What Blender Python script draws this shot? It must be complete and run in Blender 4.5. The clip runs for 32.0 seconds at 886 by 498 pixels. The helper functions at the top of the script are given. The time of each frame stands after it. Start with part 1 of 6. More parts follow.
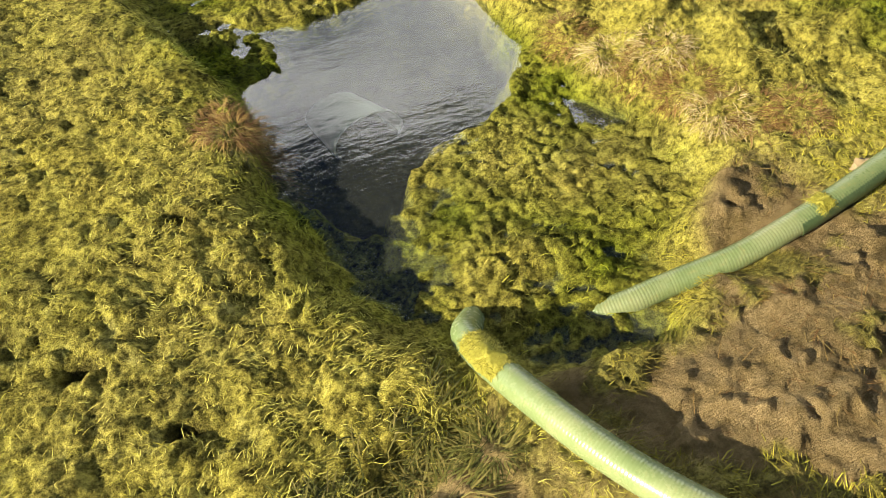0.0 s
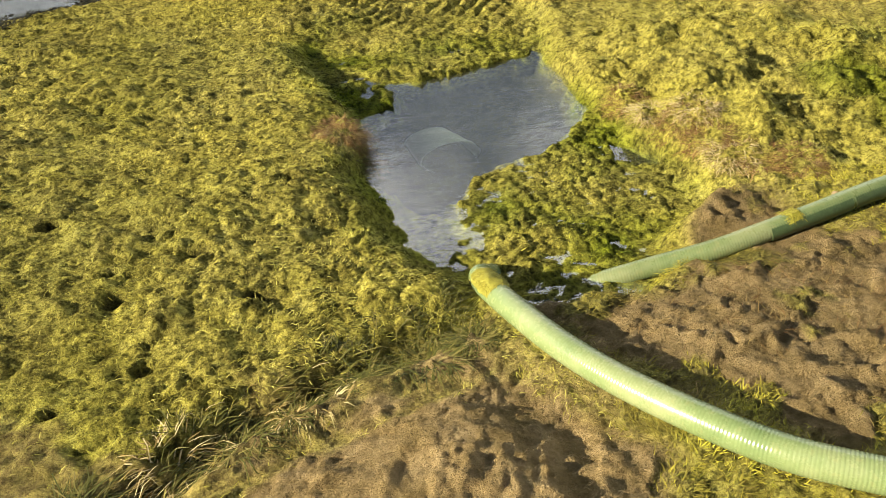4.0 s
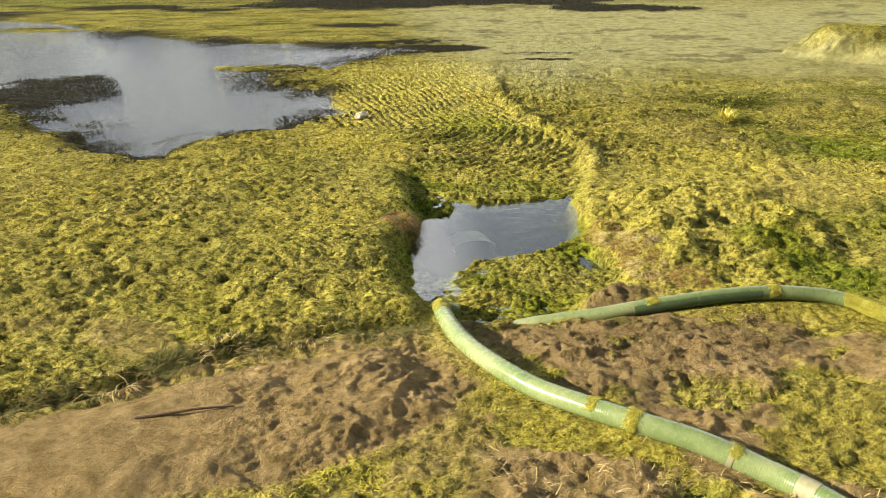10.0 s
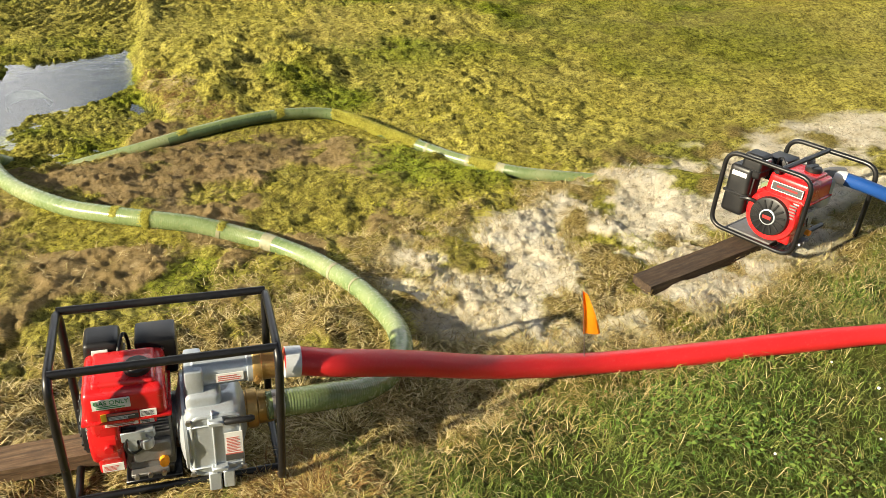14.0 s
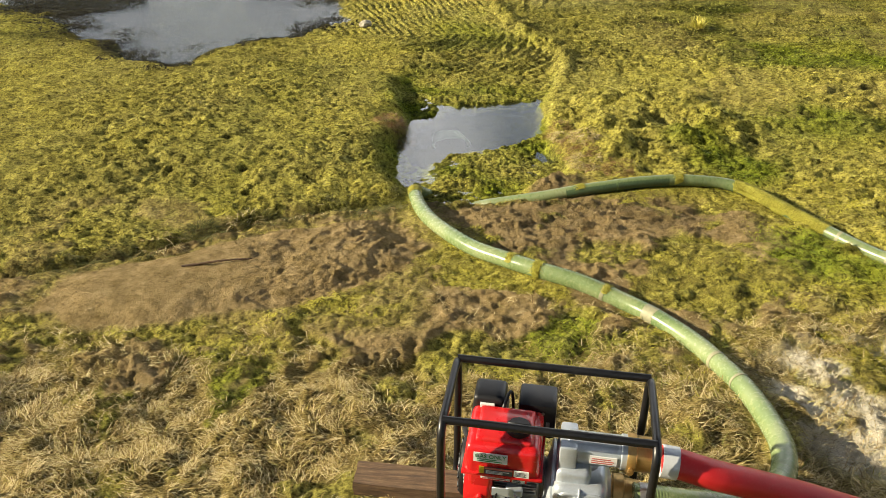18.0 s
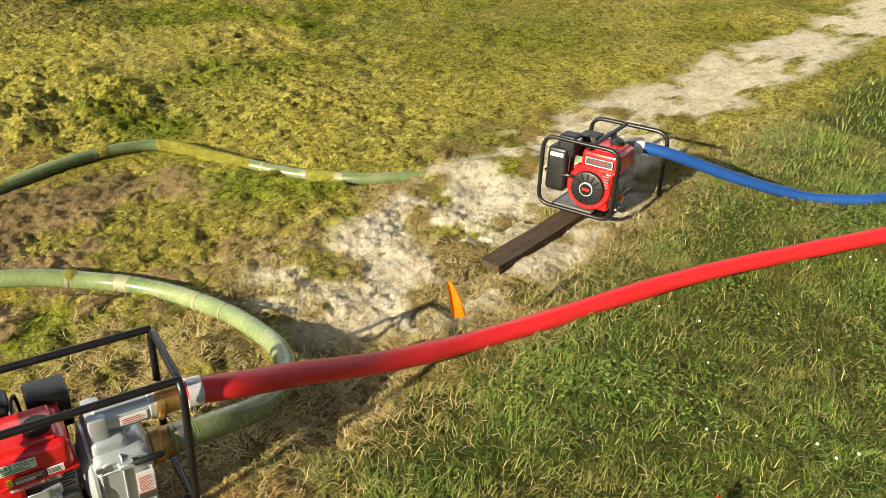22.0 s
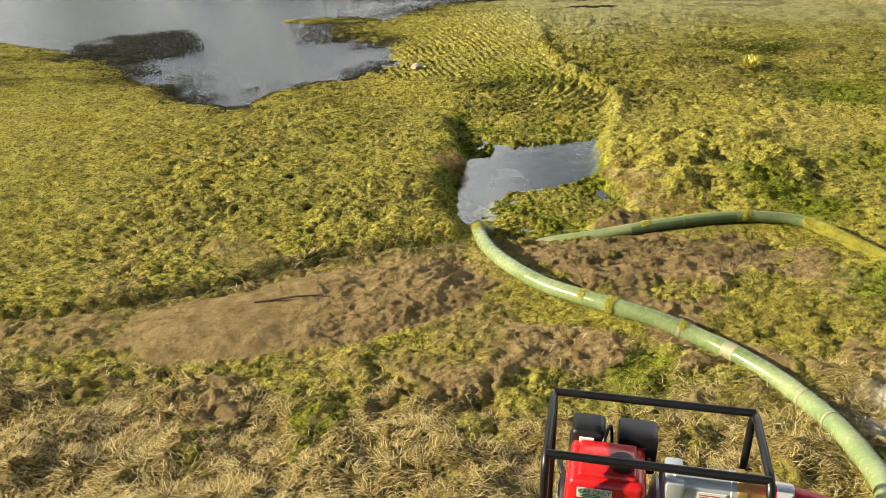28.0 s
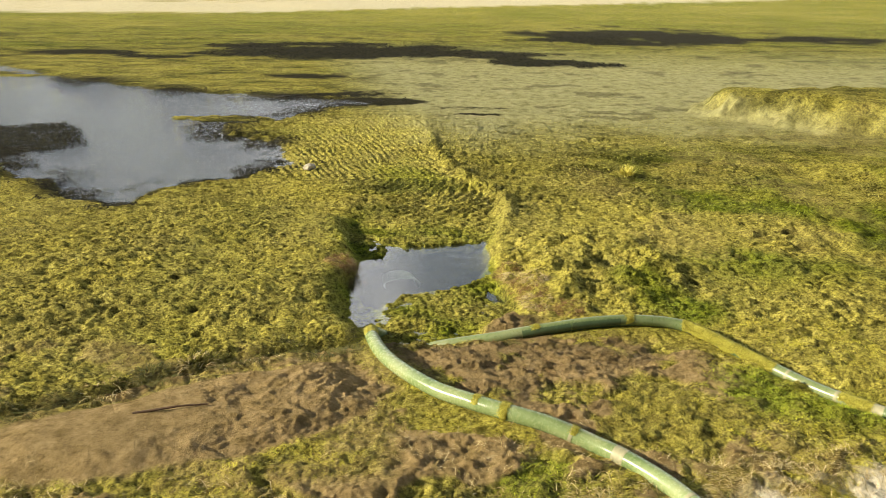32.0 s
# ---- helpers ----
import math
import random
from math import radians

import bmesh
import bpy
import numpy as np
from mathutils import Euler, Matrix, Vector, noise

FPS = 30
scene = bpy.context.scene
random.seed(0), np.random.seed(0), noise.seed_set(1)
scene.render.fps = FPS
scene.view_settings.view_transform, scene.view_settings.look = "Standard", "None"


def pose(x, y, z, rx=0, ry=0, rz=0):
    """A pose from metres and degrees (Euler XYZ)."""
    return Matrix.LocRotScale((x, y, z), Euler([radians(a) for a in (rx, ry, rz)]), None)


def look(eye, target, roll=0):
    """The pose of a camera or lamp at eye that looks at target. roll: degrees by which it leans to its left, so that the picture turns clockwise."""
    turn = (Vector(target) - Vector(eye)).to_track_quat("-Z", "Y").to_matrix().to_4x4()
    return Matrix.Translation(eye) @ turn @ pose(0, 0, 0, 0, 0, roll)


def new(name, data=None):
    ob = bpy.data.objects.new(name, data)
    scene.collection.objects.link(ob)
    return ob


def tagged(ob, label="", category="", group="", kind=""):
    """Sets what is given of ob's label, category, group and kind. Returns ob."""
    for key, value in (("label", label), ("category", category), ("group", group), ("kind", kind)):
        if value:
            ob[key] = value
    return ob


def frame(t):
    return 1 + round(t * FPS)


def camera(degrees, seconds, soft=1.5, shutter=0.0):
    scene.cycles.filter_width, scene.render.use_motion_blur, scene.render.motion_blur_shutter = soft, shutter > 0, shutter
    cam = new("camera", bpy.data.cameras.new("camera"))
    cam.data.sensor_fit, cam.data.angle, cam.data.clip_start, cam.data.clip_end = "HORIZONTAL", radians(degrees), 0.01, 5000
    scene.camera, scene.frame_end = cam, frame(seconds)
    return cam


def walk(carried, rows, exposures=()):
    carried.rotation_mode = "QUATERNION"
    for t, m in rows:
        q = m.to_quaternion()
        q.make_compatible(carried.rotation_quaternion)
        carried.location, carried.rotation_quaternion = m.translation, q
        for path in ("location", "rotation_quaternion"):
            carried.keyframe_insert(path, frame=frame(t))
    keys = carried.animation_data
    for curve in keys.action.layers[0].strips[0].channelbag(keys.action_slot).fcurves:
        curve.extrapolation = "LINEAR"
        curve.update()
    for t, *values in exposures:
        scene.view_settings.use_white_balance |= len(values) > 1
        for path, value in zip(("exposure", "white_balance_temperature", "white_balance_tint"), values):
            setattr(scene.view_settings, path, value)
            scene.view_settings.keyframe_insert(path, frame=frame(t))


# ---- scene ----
cam = camera(58.7, 32.0, soft=0.6)
PATH = [
    (0, (-0.494, -1.104, 1.779), (-0.005, 0.158, 0.307), -4.6),
    (0.5, (-0.545, -1.139, 1.774), (-0.12, 0.236, 0.385), -6.1),
    (1, (-0.5, -1.216, 1.746), (-0.067, 0.196, 0.398), -6.0),
    (1.5, (-0.315, -1.315, 1.717), (0.129, 0.086, 0.36), -5.4),
    (2, (-0.261, -1.376, 1.727), (0.16, 0.047, 0.386), -2.8),
    (2.5, (-0.369, -1.506, 1.739), (0.0, -0.064, 0.403), -3.9),
    (4.5, (-0.495, -2.233, 1.698), (-0.267, -0.595, 0.574), -4.6),
    (5, (-0.567, -2.412, 1.753), (-0.333, -0.774, 0.629), -5.7),
    (5.5, (-0.43, -2.54, 1.723), (-0.218, -0.875, 0.636), -3.7),
    (6, (-0.319, -2.648, 1.735), (-0.347, -0.893, 0.776), -0.6),
    (6.5, (-0.277, -2.805, 1.769), (-0.426, -1.0, 0.921), -1.4),
    (7, (-0.224, -2.996, 1.832), (-0.387, -1.142, 1.099), -0.8),
    (7.5, (-0.123, -3.092, 1.836), (-0.299, -1.231, 1.125), -0.5),
    (8, (-0.031, -3.182, 1.865), (-0.354, -1.335, 1.169), -1.4),
    (8.5, (-0.004, -3.264, 1.875), (-0.367, -1.422, 1.186), -1.6),
    (9, (0.016, -3.397, 1.885), (-0.342, -1.573, 1.148), -1.9),
    (9.5, (0.122, -3.556, 1.925), (-0.167, -1.729, 1.164), -1.5),
    (10, (0.335, -3.689, 1.943), (0.174, -1.848, 1.177), -0.9),
    (10.5, (0.421, -3.847, 1.992), (0.256, -2.007, 1.226), -1.9),
    (11, (0.494, -3.993, 2.055), (0.341, -2.162, 1.263), -1.5),
    (11.5, (0.693, -4.07, 2.076), (0.525, -2.31, 1.14), -1.4),
    (12, (0.824, -4.161, 2.118), (0.706, -2.421, 1.139), -1.3),
    (12.5, (0.822, -4.306, 2.162), (1.143, -2.656, 1.079), 2.5),
    (13, (0.864, -4.462, 2.217), (1.408, -2.858, 1.154), 3.0),
    (13.5, (0.902, -4.645, 2.231), (1.562, -3.081, 1.173), 4.0),
    (15.5, (0.632, -4.849, 2.285), (1.249, -3.289, 1.196), 2.6),
    (16, (0.652, -4.826, 2.302), (1.024, -3.178, 1.231), 1.8),
    (16.5, (0.692, -4.807, 2.319), (0.847, -3.117, 1.262), 0.5),
    (17, (0.739, -4.757, 2.312), (0.649, -3.045, 1.281), -0.1),
    (17.5, (0.763, -4.719, 2.317), (0.551, -3.0, 1.318), -1.5),
    (18, (0.753, -4.653, 2.33), (0.538, -2.931, 1.336), -1.6),
    (18.5, (0.652, -4.564, 2.3), (0.435, -2.838, 1.313), -1.3),
    (19, (0.611, -4.534, 2.26), (0.512, -2.852, 1.183), -1.6),
    (19.5, (0.628, -4.553, 2.238), (0.731, -2.94, 1.061), 0.3),
    (20, (0.682, -4.636, 2.251), (0.786, -3.014, 1.085), 0.1),
    (20.5, (0.726, -4.712, 2.271), (0.876, -3.085, 1.118), 0.1),
    (21, (0.729, -4.767, 2.308), (1.337, -3.225, 1.19), 3.4),
    (21.5, (0.677, -4.821, 2.341), (1.615, -3.423, 1.262), 4.2),
    (22, (0.644, -4.845, 2.35), (1.692, -3.498, 1.308), 3.0),
    (22.5, (0.608, -4.824, 2.323), (1.691, -3.499, 1.289), 2.7),
    (23, (0.578, -4.822, 2.304), (1.646, -3.477, 1.28), 2.4),
    (23.5, (0.546, -4.827, 2.3), (1.586, -3.453, 1.284), 2.8),
    (24, (0.496, -4.804, 2.286), (1.237, -3.248, 1.271), 1.8),
    (24.5, (0.513, -4.776, 2.303), (0.892, -3.092, 1.293), 0.2),
    (25, (0.552, -4.748, 2.323), (0.657, -3.02, 1.321), -1.6),
    (25.5, (0.573, -4.741, 2.324), (0.503, -2.999, 1.344), -1.8),
    (26, (0.569, -4.739, 2.323), (0.351, -2.996, 1.366), -2.6),
    (26.5, (0.54, -4.743, 2.332), (0.19, -2.986, 1.444), -3.3),
    (28.5, (0.575, -4.686, 2.31), (0.329, -2.922, 1.399), -2.5),
    (29, (0.557, -4.733, 2.311), (0.476, -3.067, 1.207), -1.7),
    (29.5, (0.597, -4.676, 2.292), (0.616, -3.033, 1.151), -0.3),
    (30, (0.587, -4.68, 2.293), (0.604, -3.031, 1.162), -0.6),
    (30.5, (0.591, -4.677, 2.303), (0.593, -3.022, 1.179), -0.8),
    (31, (0.561, -4.711, 2.324), (0.564, -2.983, 1.318), -0.4),
    (31.5, (0.556, -4.682, 2.346), (0.548, -2.838, 1.574), 0.0),
    (32, (0.545, -4.672, 2.354), (0.512, -2.791, 1.675), 0.8),
]
walk(cam, [(t, look(e, g, r)) for t, e, g, r in PATH], [(0.0, 1.46), (2.0, 1.46), (5.0, 1.4), (9.0, 1.5), (11.0, 1.44), (13.0, 1.4), (16.0, 1.22), (21.0, 1.2), (26.0, 1.28), (29.0, 1.22), (31.0, 1.26), (32.0, 1.22)])

# ---- light ----
SUN_EL, SUN_AZ = radians(22), radians(-100)      # azimuth from +y, clockwise
sun_dir = Vector((math.sin(SUN_AZ) * math.cos(SUN_EL), math.cos(SUN_AZ) * math.cos(SUN_EL), math.sin(SUN_EL)))
world = bpy.data.worlds.new("sky")
scene.world = world
world.use_nodes = True
wn, wl = world.node_tree.nodes, world.node_tree.links
wn.clear()
sky = wn.new("ShaderNodeTexSky")
sky.sky_type, sky.sun_disc = "NISHITA", False
sky.sun_elevation, sky.sun_rotation = SUN_EL, SUN_AZ
sky.air_density, sky.dust_density, sky.ozone_density = 1.0, 0.4, 2.0
wtc = wn.new("ShaderNodeTexCoord")
wmap = wn.new("ShaderNodeMapping")
wmap.inputs["Scale"].default_value = (2.2, 2.2, 4.5)
wnoise = wn.new("ShaderNodeTexNoise")
wnoise.inputs["Scale"].default_value, wnoise.inputs["Detail"].default_value = 1.6, 7
wsep = wn.new("ShaderNodeSeparateXYZ")
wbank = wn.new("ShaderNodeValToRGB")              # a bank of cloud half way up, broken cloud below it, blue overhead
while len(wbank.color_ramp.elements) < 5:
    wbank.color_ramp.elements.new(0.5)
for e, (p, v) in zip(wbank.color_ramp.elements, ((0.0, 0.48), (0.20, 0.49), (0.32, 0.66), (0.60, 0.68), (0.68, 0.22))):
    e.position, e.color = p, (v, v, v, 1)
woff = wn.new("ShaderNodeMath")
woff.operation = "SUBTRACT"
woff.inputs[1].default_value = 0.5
wadd = wn.new("ShaderNodeMath")
wramp = wn.new("ShaderNodeValToRGB")
wramp.color_ramp.elements[0].position, wramp.color_ramp.elements[1].position = 0.46, 0.64
wmix = wn.new("ShaderNodeMixRGB")
wshade = wn.new("ShaderNodeValToRGB")
wshade.color_ramp.elements[0].position, wshade.color_ramp.elements[1].position = 0.42, 0.62
wshade.color_ramp.elements[0].color, wshade.color_ramp.elements[1].color = (16, 18.4, 21.5, 1), (86, 85, 83, 1)
wbg = wn.new("ShaderNodeBackground")
wbg.inputs["Strength"].default_value = 0.0165
wout = wn.new("ShaderNodeOutputWorld")
wl.new(wtc.outputs["Generated"], wmap.inputs["Vector"])
wl.new(wtc.outputs["Generated"], wsep.inputs[0])
wl.new(wsep.outputs["Z"], wbank.inputs[0])
wl.new(wbank.outputs[0], woff.inputs[0])
wl.new(wmap.outputs[0], wnoise.inputs["Vector"])
wl.new(wnoise.outputs["Fac"], wadd.inputs[0])
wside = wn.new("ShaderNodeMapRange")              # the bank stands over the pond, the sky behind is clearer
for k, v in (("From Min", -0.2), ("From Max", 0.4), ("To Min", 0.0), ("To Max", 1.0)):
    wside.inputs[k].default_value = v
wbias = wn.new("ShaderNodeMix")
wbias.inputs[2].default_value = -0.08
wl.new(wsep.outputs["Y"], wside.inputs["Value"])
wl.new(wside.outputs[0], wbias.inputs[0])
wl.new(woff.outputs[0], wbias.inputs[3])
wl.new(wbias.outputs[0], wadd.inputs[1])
wl.new(wadd.outputs[0], wramp.inputs[0])
wl.new(wramp.outputs[0], wmix.inputs[0])
wl.new(sky.outputs[0], wmix.inputs[1])
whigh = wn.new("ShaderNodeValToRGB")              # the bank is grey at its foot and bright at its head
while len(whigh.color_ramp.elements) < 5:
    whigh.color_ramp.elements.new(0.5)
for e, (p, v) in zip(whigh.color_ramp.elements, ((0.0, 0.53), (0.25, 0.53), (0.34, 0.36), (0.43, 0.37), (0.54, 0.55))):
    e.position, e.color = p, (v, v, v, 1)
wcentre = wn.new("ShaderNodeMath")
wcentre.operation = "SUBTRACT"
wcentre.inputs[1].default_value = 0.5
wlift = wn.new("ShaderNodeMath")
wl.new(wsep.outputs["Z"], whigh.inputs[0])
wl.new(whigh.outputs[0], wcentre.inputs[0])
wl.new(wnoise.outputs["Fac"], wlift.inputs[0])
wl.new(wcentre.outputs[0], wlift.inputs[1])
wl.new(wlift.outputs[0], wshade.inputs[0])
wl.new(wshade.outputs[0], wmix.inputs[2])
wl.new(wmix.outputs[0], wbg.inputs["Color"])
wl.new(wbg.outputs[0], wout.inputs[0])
sun = new("sun", bpy.data.lights.new("sun", "SUN"))
sun.data.energy, sun.data.angle, sun.data.color = 5.0, radians(0.6), (1.0, 0.88, 0.64)
sun.matrix_world = look(sun_dir * 30, (0, 0, 0))

# ---- materials ----


def material(name):
    m = bpy.data.materials.new(name)
    m.use_nodes = True
    nt = m.node_tree
    return m, nt.nodes, nt.links, nt.nodes["Principled BSDF"]


def noise_node(n, l, scale, detail=5, rough=0.6, vec=None):
    t = n.new("ShaderNodeTexNoise")
    t.inputs["Scale"].default_value, t.inputs["Detail"].default_value, t.inputs["Roughness"].default_value = scale, detail, rough
    if vec is not None:
        l.new(vec, t.inputs["Vector"])
    return t.outputs["Fac"]


def ramp(n, l, fac, stops):
    r = n.new("ShaderNodeValToRGB")
    els = r.color_ramp.elements
    while len(els) < len(stops):
        els.new(0.5)
    for e, (p, c) in zip(els, stops):
        e.position, e.color = p, (*c, 1)
    l.new(fac, r.inputs[0])
    return r.outputs[0]


def mixc(n, l, fac, a, b, mode="MIX"):
    m = n.new("ShaderNodeMixRGB")
    m.blend_type = mode
    for i, v in ((0, fac), (1, a), (2, b)):
        if isinstance(v, (int, float)):
            m.inputs[i].default_value = v
        elif isinstance(v, tuple):
            m.inputs[i].default_value = (*v, 1)
        else:
            l.new(v, m.inputs[i])
    return m.outputs[0]


def bump(n, l, b, height, strength, dist, under=None):
    k = n.new("ShaderNodeBump")
    k.inputs["Strength"].default_value, k.inputs["Distance"].default_value = strength, dist
    l.new(height, k.inputs["Height"])
    if under is not None:
        l.new(under, k.inputs["Normal"])
    l.new(k.outputs[0], b.inputs["Normal"])
    return k.outputs[0]


def simple(name, colour, rough=0.5, metal=0.0, grain=90.0, vary=0.25, bumpy=0.15, dirt=(0.16, 0.12, 0.06), dirty=0.25, coat=0.0):
    """Paint, plastic or metal with fine grain, uneven gloss and some dried dirt."""
    m, n, l, b = material(name)
    tc = n.new("ShaderNodeTexCoord").outputs["Object"]
    big = noise_node(n, l, 9, 6, 0.65, tc)
    fine = noise_node(n, l, grain, 4, 0.6, tc)
    lo = tuple(c * (1 - vary) for c in colour)
    c = mixc(n, l, fine, lo, tuple(min(1, v * (1 + vary)) for v in colour))
    stain = ramp(n, l, big, [(0.52, (0, 0, 0)), (0.75, (dirty,) * 3)])
    l.new(mixc(n, l, stain, c, dirt), b.inputs["Base Color"])
    rr = ramp(n, l, big, [(0.3, (rough * 0.8,) * 3), (0.75, (min(1, rough * 1.35),) * 3)])
    l.new(rr, b.inputs["Roughness"])
    b.inputs["Metallic"].default_value = metal
    b.inputs["Coat Weight"].default_value = coat
    bump(n, l, b, fine, bumpy, 0.0008)
    return m


def ground_material():
    m, n, l, b = material("ground_cover")
    tc = n.new("ShaderNodeTexCoord").outputs["Object"]
    att = n.new("ShaderNodeAttribute")
    att.attribute_name = "zone"
    sep = n.new("ShaderNodeSeparateColor")
    l.new(att.outputs["Color"], sep.inputs[0])
    att2 = n.new("ShaderNodeAttribute")
    att2.attribute_name = "zone_b"
    sep2 = n.new("ShaderNodeSeparateColor")
    l.new(att2.outputs["Color"], sep2.inputs[0])
    att3 = n.new("ShaderNodeAttribute")
    att3.attribute_name = "zone_c"
    sep3 = n.new("ShaderNodeSeparateColor")
    l.new(att3.outputs["Color"], sep3.inputs[0])
    film, dark = sep3.outputs[0], sep3.outputs[1]
    mud, straw, crust = sep.outputs
    turf, wet, fresh = sep2.outputs
    n1 = noise_node(n, l, 1.3, 6, 0.6, tc)
    n2 = noise_node(n, l, 9, 6, 0.7, tc)
    n3 = noise_node(n, l, 60, 5, 0.7, tc)
    n4 = noise_node(n, l, 26, 7, 0.75, tc)
    stretch = n.new("ShaderNodeMapping")
    stretch.inputs["Scale"].default_value = (60, 240, 60)
    stretch.inputs["Rotation"].default_value = (0, 0, 0.5)
    l.new(tc, stretch.inputs[0])
    fibre = noise_node(n, l, 1.0, 4, 0.7, stretch.outputs[0])
    alg = ramp(n, l, n2, [(0.28, (0.26, 0.225, 0.04)), (0.42, (0.60, 0.53, 0.11)), (0.56, (0.80, 0.715, 0.14)), (0.75, (0.86, 0.80, 0.25))])
    grn = ramp(n, l, n2, [(0.3, (0.07, 0.10, 0.010)), (0.5, (0.27, 0.34, 0.018)), (0.75, (0.50, 0.55, 0.035))])
    alg = mixc(n, l, fresh, alg, grn)
    alg = mixc(n, l, ramp(n, l, n1, [(0.42, (0, 0, 0)), (0.7, (0.4,) * 3)]), alg, (0.55, 0.49, 0.19))
    # shade of the mat's gaps put into the colour: dark where bump noise is low
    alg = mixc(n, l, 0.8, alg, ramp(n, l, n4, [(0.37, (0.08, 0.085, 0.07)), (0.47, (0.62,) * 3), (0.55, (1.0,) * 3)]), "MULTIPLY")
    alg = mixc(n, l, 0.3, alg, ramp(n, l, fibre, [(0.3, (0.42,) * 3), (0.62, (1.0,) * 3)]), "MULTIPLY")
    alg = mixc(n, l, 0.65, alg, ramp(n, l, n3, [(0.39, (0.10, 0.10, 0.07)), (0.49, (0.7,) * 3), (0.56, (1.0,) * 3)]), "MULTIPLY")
    mudc = ramp(n, l, n2, [(0.3, (0.27, 0.195, 0.075)), (0.55, (0.48, 0.35, 0.168)), (0.8, (0.61, 0.46, 0.245))])
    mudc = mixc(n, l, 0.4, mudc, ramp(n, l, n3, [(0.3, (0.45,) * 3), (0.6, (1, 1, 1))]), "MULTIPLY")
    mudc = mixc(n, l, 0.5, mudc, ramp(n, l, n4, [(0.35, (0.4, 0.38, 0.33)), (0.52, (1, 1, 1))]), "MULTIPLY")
    # shade between the stems put into the colour: dark where the fibre bump dips
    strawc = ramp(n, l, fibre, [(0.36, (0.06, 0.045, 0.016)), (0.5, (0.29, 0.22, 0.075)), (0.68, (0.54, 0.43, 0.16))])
    crustc = ramp(n, l, n2, [(0.30, (0.40, 0.31, 0.16)), (0.42, (0.78, 0.69, 0.51)), (0.65, (0.90, 0.84, 0.70))])
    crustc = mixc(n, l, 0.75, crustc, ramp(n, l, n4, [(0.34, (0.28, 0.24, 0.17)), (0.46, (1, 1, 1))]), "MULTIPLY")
    turfc = ramp(n, l, n3, [(0.3, (0.045, 0.055, 0.015)), (0.7, (0.13, 0.145, 0.035))])
    filmc = ramp(n, l, noise_node(n, l, 4.5, 9, 0.75, tc), [(0.32, (0.26, 0.25, 0.10)), (0.48, (0.46, 0.445, 0.21)), (0.68, (0.56, 0.54, 0.29))])
    alg = mixc(n, l, film, alg, filmc)
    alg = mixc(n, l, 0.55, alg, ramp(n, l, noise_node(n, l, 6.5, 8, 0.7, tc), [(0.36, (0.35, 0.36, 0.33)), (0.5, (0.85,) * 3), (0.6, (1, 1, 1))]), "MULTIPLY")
    streak = n.new("ShaderNodeMapping")
    streak.inputs["Scale"].default_value = (0.45, 1.1, 1)
    l.new(tc, streak.inputs[0])
    drift = ramp(n, l, noise_node(n, l, 1.3, 8, 0.75, streak.outputs[0]), [(0.38, (0.22, 0.25, 0.20)), (0.5, (0.8, 0.82, 0.75)), (0.6, (1, 1, 1))])
    alg = mixc(n, l, mixc(n, l, film, sep3.outputs[2], (0.12, 0.12, 0.12)), alg, mixc(n, l, 1.0, alg, drift, "MULTIPLY"))
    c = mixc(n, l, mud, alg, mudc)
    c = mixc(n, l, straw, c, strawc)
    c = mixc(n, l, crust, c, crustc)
    c = mixc(n, l, turf, c, turfc)
    # near black for weed, and for the shade painted into the pits
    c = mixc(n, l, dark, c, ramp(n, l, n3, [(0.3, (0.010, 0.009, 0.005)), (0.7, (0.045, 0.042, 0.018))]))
    c = mixc(n, l, wet, c, (0.03, 0.028, 0.018))
    l.new(c, b.inputs["Base Color"])
    l.new(ramp(n, l, wet, [(0.0, (0.88,) * 3), (1.0, (0.38,) * 3)]), b.inputs["Roughness"])
    b.inputs["Specular IOR Level"].default_value = 0.06
    rip = n.new("ShaderNodeMapping")
    rip.inputs["Scale"].default_value = (13, 8, 8)
    rip.inputs["Rotation"].default_value = (0, 0, 0.5)
    l.new(tc, rip.inputs[0])
    n5 = noise_node(n, l, 1.0, 5, 0.6, rip.outputs[0])
    kk = n.new("ShaderNodeBump")
    kk.inputs["Distance"].default_value = 0.16
    l.new(sep3.outputs[2], kk.inputs["Strength"])
    l.new(n5, kk.inputs["Height"])
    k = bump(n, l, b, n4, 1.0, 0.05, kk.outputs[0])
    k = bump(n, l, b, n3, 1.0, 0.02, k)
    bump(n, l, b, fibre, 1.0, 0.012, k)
    return m


def blade_material(name, stops, rough=0.6, patch=None, green=None):
    m, n, l, b = material(name)
    geo = n.new("ShaderNodeNewGeometry")
    tc = n.new("ShaderNodeTexCoord").outputs["Object"]
    c = ramp(n, l, geo.outputs["Random Per Island"], stops)
    f = noise_node(n, l, 35, 4, 0.6, tc)
    if patch:
        c = mixc(n, l, ramp(n, l, noise_node(n, l, 1.7, 4, 0.65, tc), [(0.46, (0, 0, 0)), (0.62, (0.85,) * 3)]), c, patch)
    if green:
        at = n.new("ShaderNodeAttribute")
        at.attribute_name = "fresh"
        c = mixc(n, l, at.outputs["Fac"], c, ramp(n, l, geo.outputs["Random Per Island"], green))
    l.new(mixc(n, l, 0.5, c, ramp(n, l, f, [(0.3, (0.6,) * 3), (0.7, (1, 1, 1))]), "MULTIPLY"), b.inputs["Base Color"])
    b.inputs["Roughness"].default_value = rough
    b.inputs["Specular IOR Level"].default_value = 0.15
    return m


